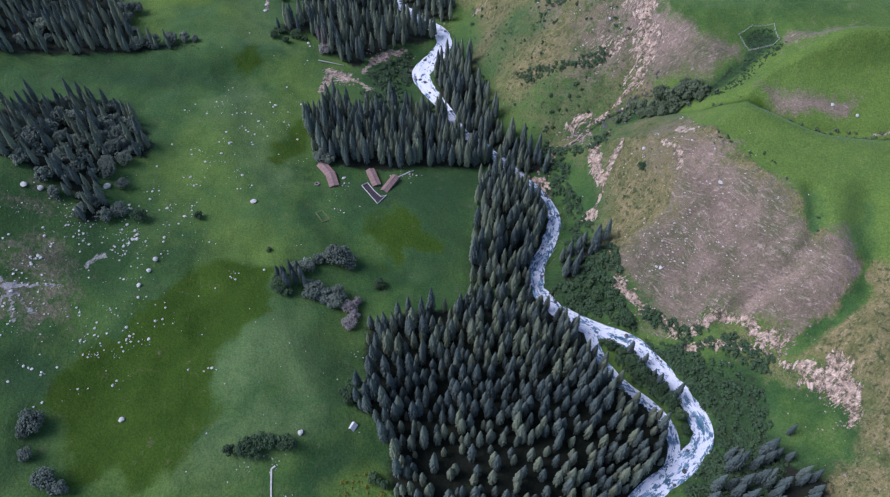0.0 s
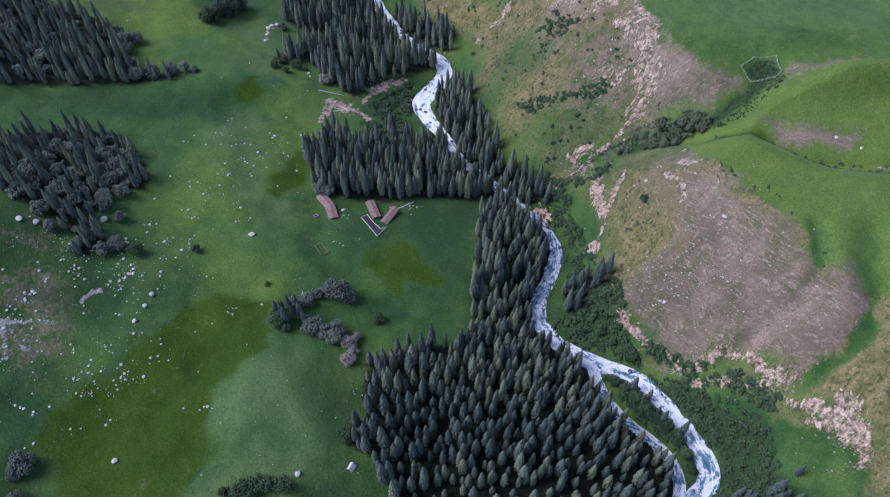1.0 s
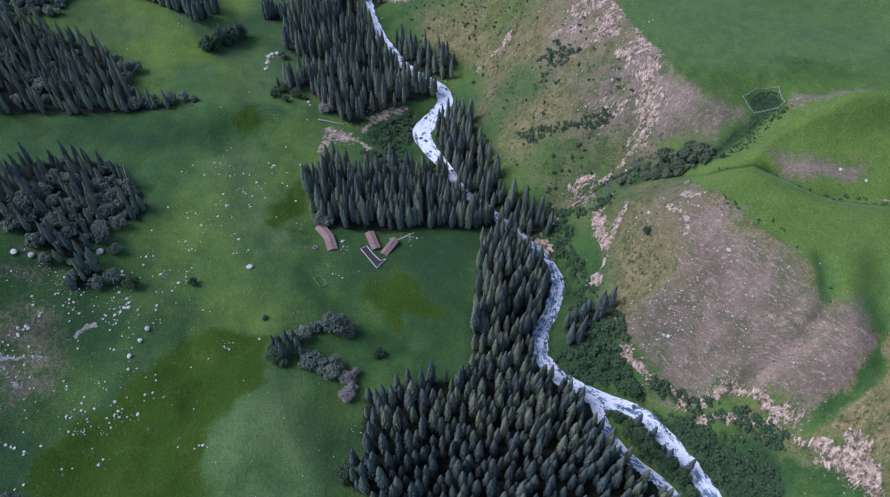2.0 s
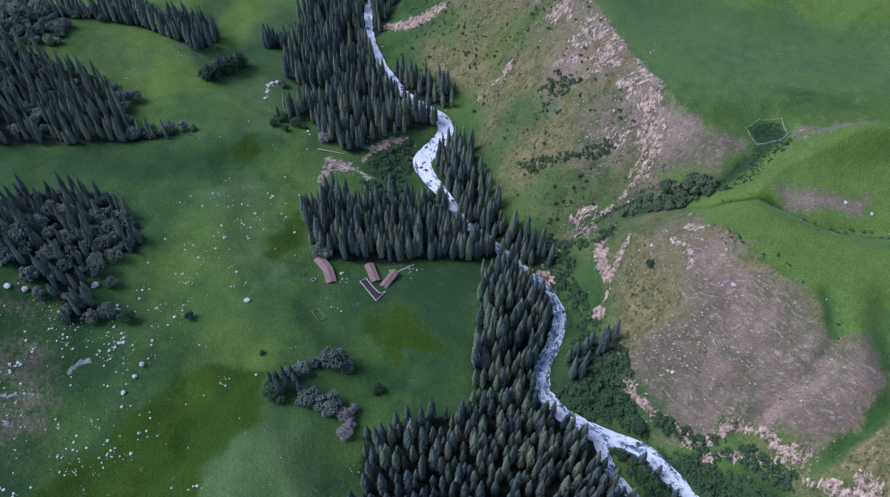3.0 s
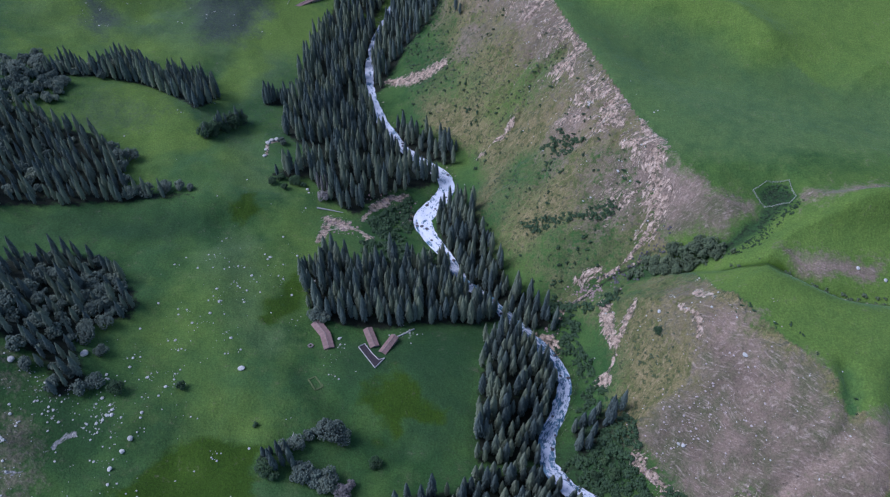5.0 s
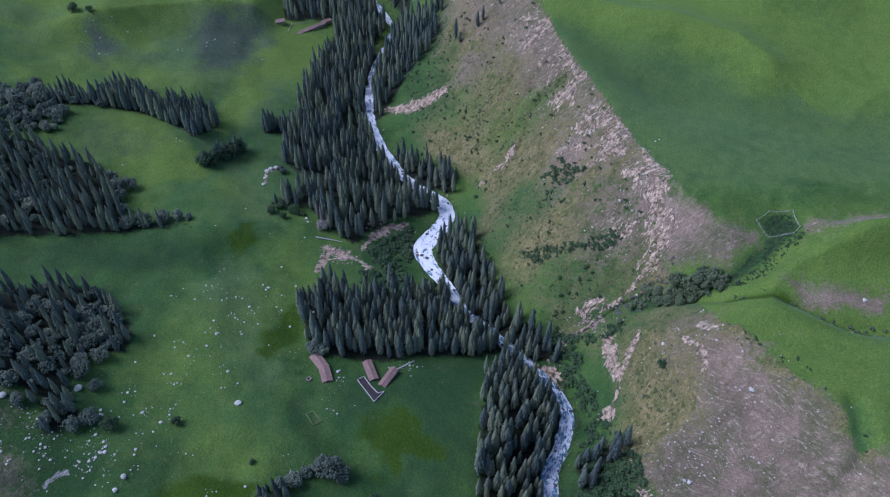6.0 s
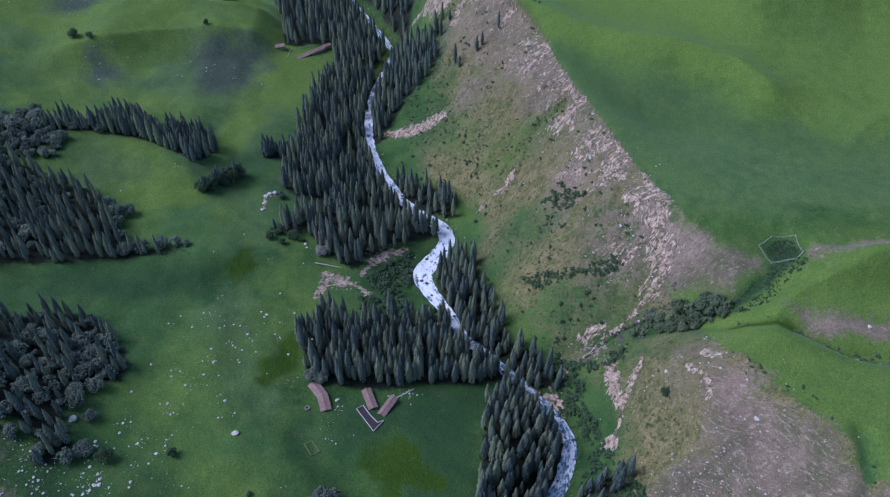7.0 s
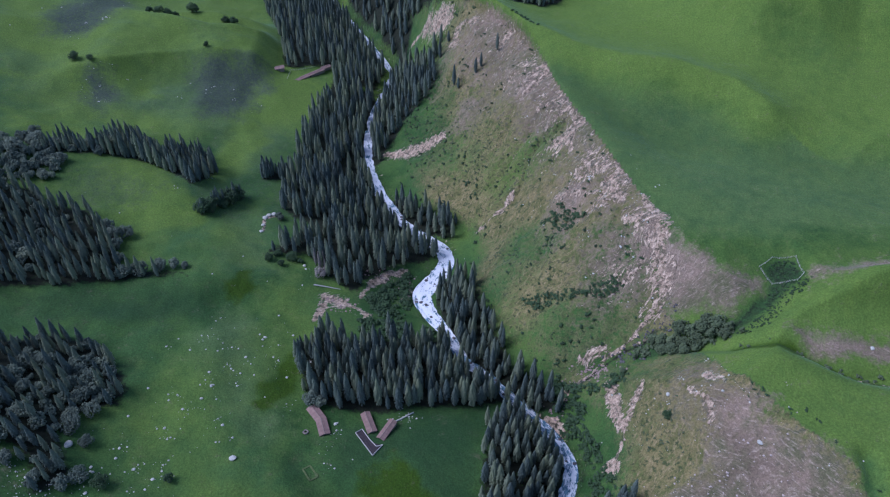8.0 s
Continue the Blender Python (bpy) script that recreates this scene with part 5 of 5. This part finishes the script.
def shed(x, y, turn, long, wide, tall, label, wings=()):
    """A low log shed: four walls, a clay roof and a door; wings are further bays (dx, dy, turn, long)."""
    z = min(ground_at(x + dx, y + dy) for dx in (-3, 3) for dy in (-3, 3))
    ob = base("shed", x, y, z, turn)
    for dx, dy, swing, run in [(0, 0, 0, long), *wings]:
        m = pose(dx, dy, 0, 0, 0, swing)
        for q, (a, b2, c, d) in enumerate([(-run / 2, -wide / 2, run / 2, -wide / 2 + 0.3), (-run / 2, wide / 2 - 0.3, run / 2, wide / 2), (-run / 2, -wide / 2 + 0.3, -run / 2 + 0.3, wide / 2 - 0.3), (run / 2 - 0.3, -wide / 2 + 0.3, run / 2, wide / 2 - 0.3)]):
            part("wall", mesh_from("wall", *box(a, b2, -0.8, c, d, tall + (0.0 if q < 2 else 0.3)), LOG), ob, m=m)
        part("roof", mesh_from("roof", *roof_shape(run, wide, tall, tall + 0.9), SOD_ROOF), ob, "worn reddish-brown clay roof", m)
        part("ridge_pole", mesh_from("ridge_pole", *tube([(-run / 2 - 0.5, 0, tall + 1.18), (run / 2 + 0.5, 0, tall + 1.2)], [0.12, 0.1], 6), LOG), ob, m=m)
    part("door", mesh_from("door", *box(-0.6, -wide / 2 - 0.06, 0.0, 0.6, -wide / 2, 1.8), SHADE), ob, "dark plank door")
    return tagged(ob, label, "shed", "herders' sheds")


def wall_run(name, line, tall, wide, mat, label, category, closed=True):
    """A low dry wall along a plan line, one part for each stretch."""
    ob = base(name, line[0][0], line[0][1], ground_at(*line[0]))
    inverse = ob.matrix_world.inverted()
    for (ax, ay), (bx, by) in zip(line, line[1:] + (line[:1] if closed else [])):
        n = max(2, int(math.hypot(bx - ax, by - ay) / 1.2))
        vs = []
        d = Vector((bx - ax, by - ay, 0)).normalized()
        side = Vector((-d.y, d.x, 0)) * wide / 2
        for k in range(n + 1):
            px, py = ax + (bx - ax) * k / n, ay + (by - ay) * k / n
            g, w = ground_at(px, py), tall * (0.85 + 0.15 * float(fbm(px, py, 1.5, 2, 5)))
            for sgn, h in ((-1, -0.5), (-0.75, w), (0.75, w), (1, -0.5)):
                vs.append(tuple(inverse @ (Vector((px, py, g + h)) + sgn * side)))
        f = [(4 * k + i, 4 * k + i + 1, 4 * k + i + 5, 4 * k + i + 4) for k in range(n) for i in range(3)] + [(3, 2, 1, 0), (4 * n, 4 * n + 1, 4 * n + 2, 4 * n + 3)]
        part("wall", mesh_from("wall", vs, f, mat), ob)
    return tagged(ob, label, category)


shed(-67.0, 269.0, -52, 10.0, 4.9, 2.0, "long bent log shed with a reddish clay roof", [(9.0, -1.5, -19, 9.0)])
shed(-40.5, 266.5, -68, 12.0, 4.4, 2.2, "log shed with a reddish clay roof beside a stone pen")
shed(-31, 262.5, 60, 12.0, 3.8, 2.1, "low log shed with a brown clay roof by the forest")
wall_run("stone_pen", [(-46.5, 259.5), (-43.5, 262.5), (-39.5, 256.5), (-35.5, 252.0), (-32.5, 253.5), (-37, 246.5)], 0.8, 0.35, PALE_WOOD, "dark trodden livestock pen with pale stone walls", "pen")
pen_line = [(-46, 259.5), (-43.5, 262), (-39.5, 256), (-35.5, 251.6), (-33, 253), (-37, 247.2)]
cx, cy = sum(q[0] for q in pen_line) / 6, sum(q[1] for q in pen_line) / 6
rings = [[(cx + (px - cx) * u, cy + (py - cy) * u) for px, py in pen_line] for u in (1.0, 0.66, 0.33)]
vs = [(px, py, ground_at(px, py) + 0.25) for ring in rings for px, py in ring] + [(cx, cy, ground_at(cx, cy) + 0.25)]
tagged(new("pen_floor", mesh_from("pen_floor", vs, ring_faces(3, 6) + [(12 + i, 12 + (i + 1) % 6, 18) for i in range(6)], DUNG)), "dark trodden dung floor of the pen", "pen floor", kind="structure")
wall_run("stone_wall", [(-27, 269), (-23, 272), (-18, 276)], 0.9, 0.6, PALE_ROCK, "tumbled pale stone wall beside the shed", "wall", False)
wall_run("stone_wall", [(-70.5, 82), (-71.3, 88), (-71.8, 95), (-70.3, 96.2)], 0.5, 0.9, PALE_ROCK, "short pale stone wall on the grass below a shrub row", "wall", False)
wall_run("old_foundation", [(-69, 236), (-66, 238.5), (-61.5, 233), (-65, 230.5)], 0.35, 1.0, TURF, "grassed-over low square foundation on the meadow", "foundation")
wall_run("stone_block", [(-72, 257), (-71, 259), (-69.5, 258), (-70.5, 256.2)], 0.8, 0.8, LOG, "small brown square stack beside the shed", "stack")


def rail_fence(line, label, closed=True):
    """Posts with two rails between them."""
    ob = base("rail_fence", line[0][0], line[0][1], ground_at(*line[0]))
    inverse = ob.matrix_world.inverted()
    post = mesh_from("post", *tube([(0, 0, -0.4), (0, 0, 1.5)], [0.1, 0.09], 6), PALE_WOOD)
    for (ax, ay), (bx, by) in zip(line, line[1:] + (line[:1] if closed else [])):
        n = max(1, int(math.hypot(bx - ax, by - ay) / 3))
        spots = [(ax + (bx - ax) * k / n, ay + (by - ay) * k / n) for k in range(n + 1)]
        tops = [inverse @ Vector((px, py, ground_at(px, py))) for px, py in spots]
        for q in tops[:-1]:
            part("post", post, ob, m=Matrix.Translation(q))
        for h in (0.6, 1.2):
            part("rail", mesh_from("rail", *tube([tuple(q + Vector((0, 0, h))) for q in tops], [0.05] * len(tops), 5), PALE_WOOD), ob)
    return tagged(ob, label, "fence")


rail_fence([(163.5, 328.5), (171, 333), (182, 331), (182, 319), (178, 315.5), (167.5, 318)], "six-sided pale rail corral on the plateau grass")
rail_fence([(-137, 617), (-136, 632), (-116, 644)], "pale rail fence round the far yard", False)
shed(-147.5, 627, 18, 13.0, 5.0, 2.4, "far low log house with a reddish roof")
shed(-120, 628, 42, 30.0, 4.0, 1.8, "long narrow grey shelter at the forest edge", [(18.5, 1.2, -6, 8.0)])


def lying_log(x0, y0, x1, y1, thick, label):
    v, f = tube([(x0, y0, ground_at(x0, y0) + thick), ((x0 + x1) / 2, (y0 + y1) / 2 + 0.3, ground_at((x0 + x1) / 2, (y0 + y1) / 2) + thick), (x1, y1, ground_at(x1, y1) + thick)], [thick, thick * 0.8, thick * 0.4], 7)
    return tagged(new("fallen_log", mesh_from("fallen_log", v, f, PALE_WOOD)), label, "log")


lying_log(-82, 368, -66, 368, 0.45, "long pale fallen trunk lying on the grass")
lying_log(-73, 196, -71, 205, 0.25, "thin pale fallen trunk by the bushes")


def tent(x, y, turn):
    """A small ridge tent: two canvas slopes, a back panel and its ridge pole."""
    ob = base("tent", x, y, ground_at(x, y), turn)
    slope = [(-1.8, -1.5, 0.0), (1.8, -1.5, 0.0), (1.7, 0, 1.9), (-1.7, 0, 1.85), (-1.8, -1.55, 0.06), (1.8, -1.55, 0.06), (1.7, -0.03, 1.98), (-1.7, -0.03, 1.93)]
    f = [(0, 3, 2, 1), (4, 5, 6, 7), (0, 1, 5, 4), (2, 3, 7, 6), (1, 2, 6, 5), (3, 0, 4, 7)]
    part("canvas", mesh_from("canvas", slope, f, CANVAS), ob)
    part("canvas", mesh_from("canvas", [(-q[0], -q[1], q[2]) for q in slope], f, CANVAS), ob)
    part("ridge_pole", mesh_from("ridge_pole", *tube([(-2, 0, 1.95), (2, 0, 2.0)], [0.05, 0.05], 5), LOG), ob)
    return tagged(ob, "small white canvas tent under the trees", "tent")


tent(-40, 115, 60)
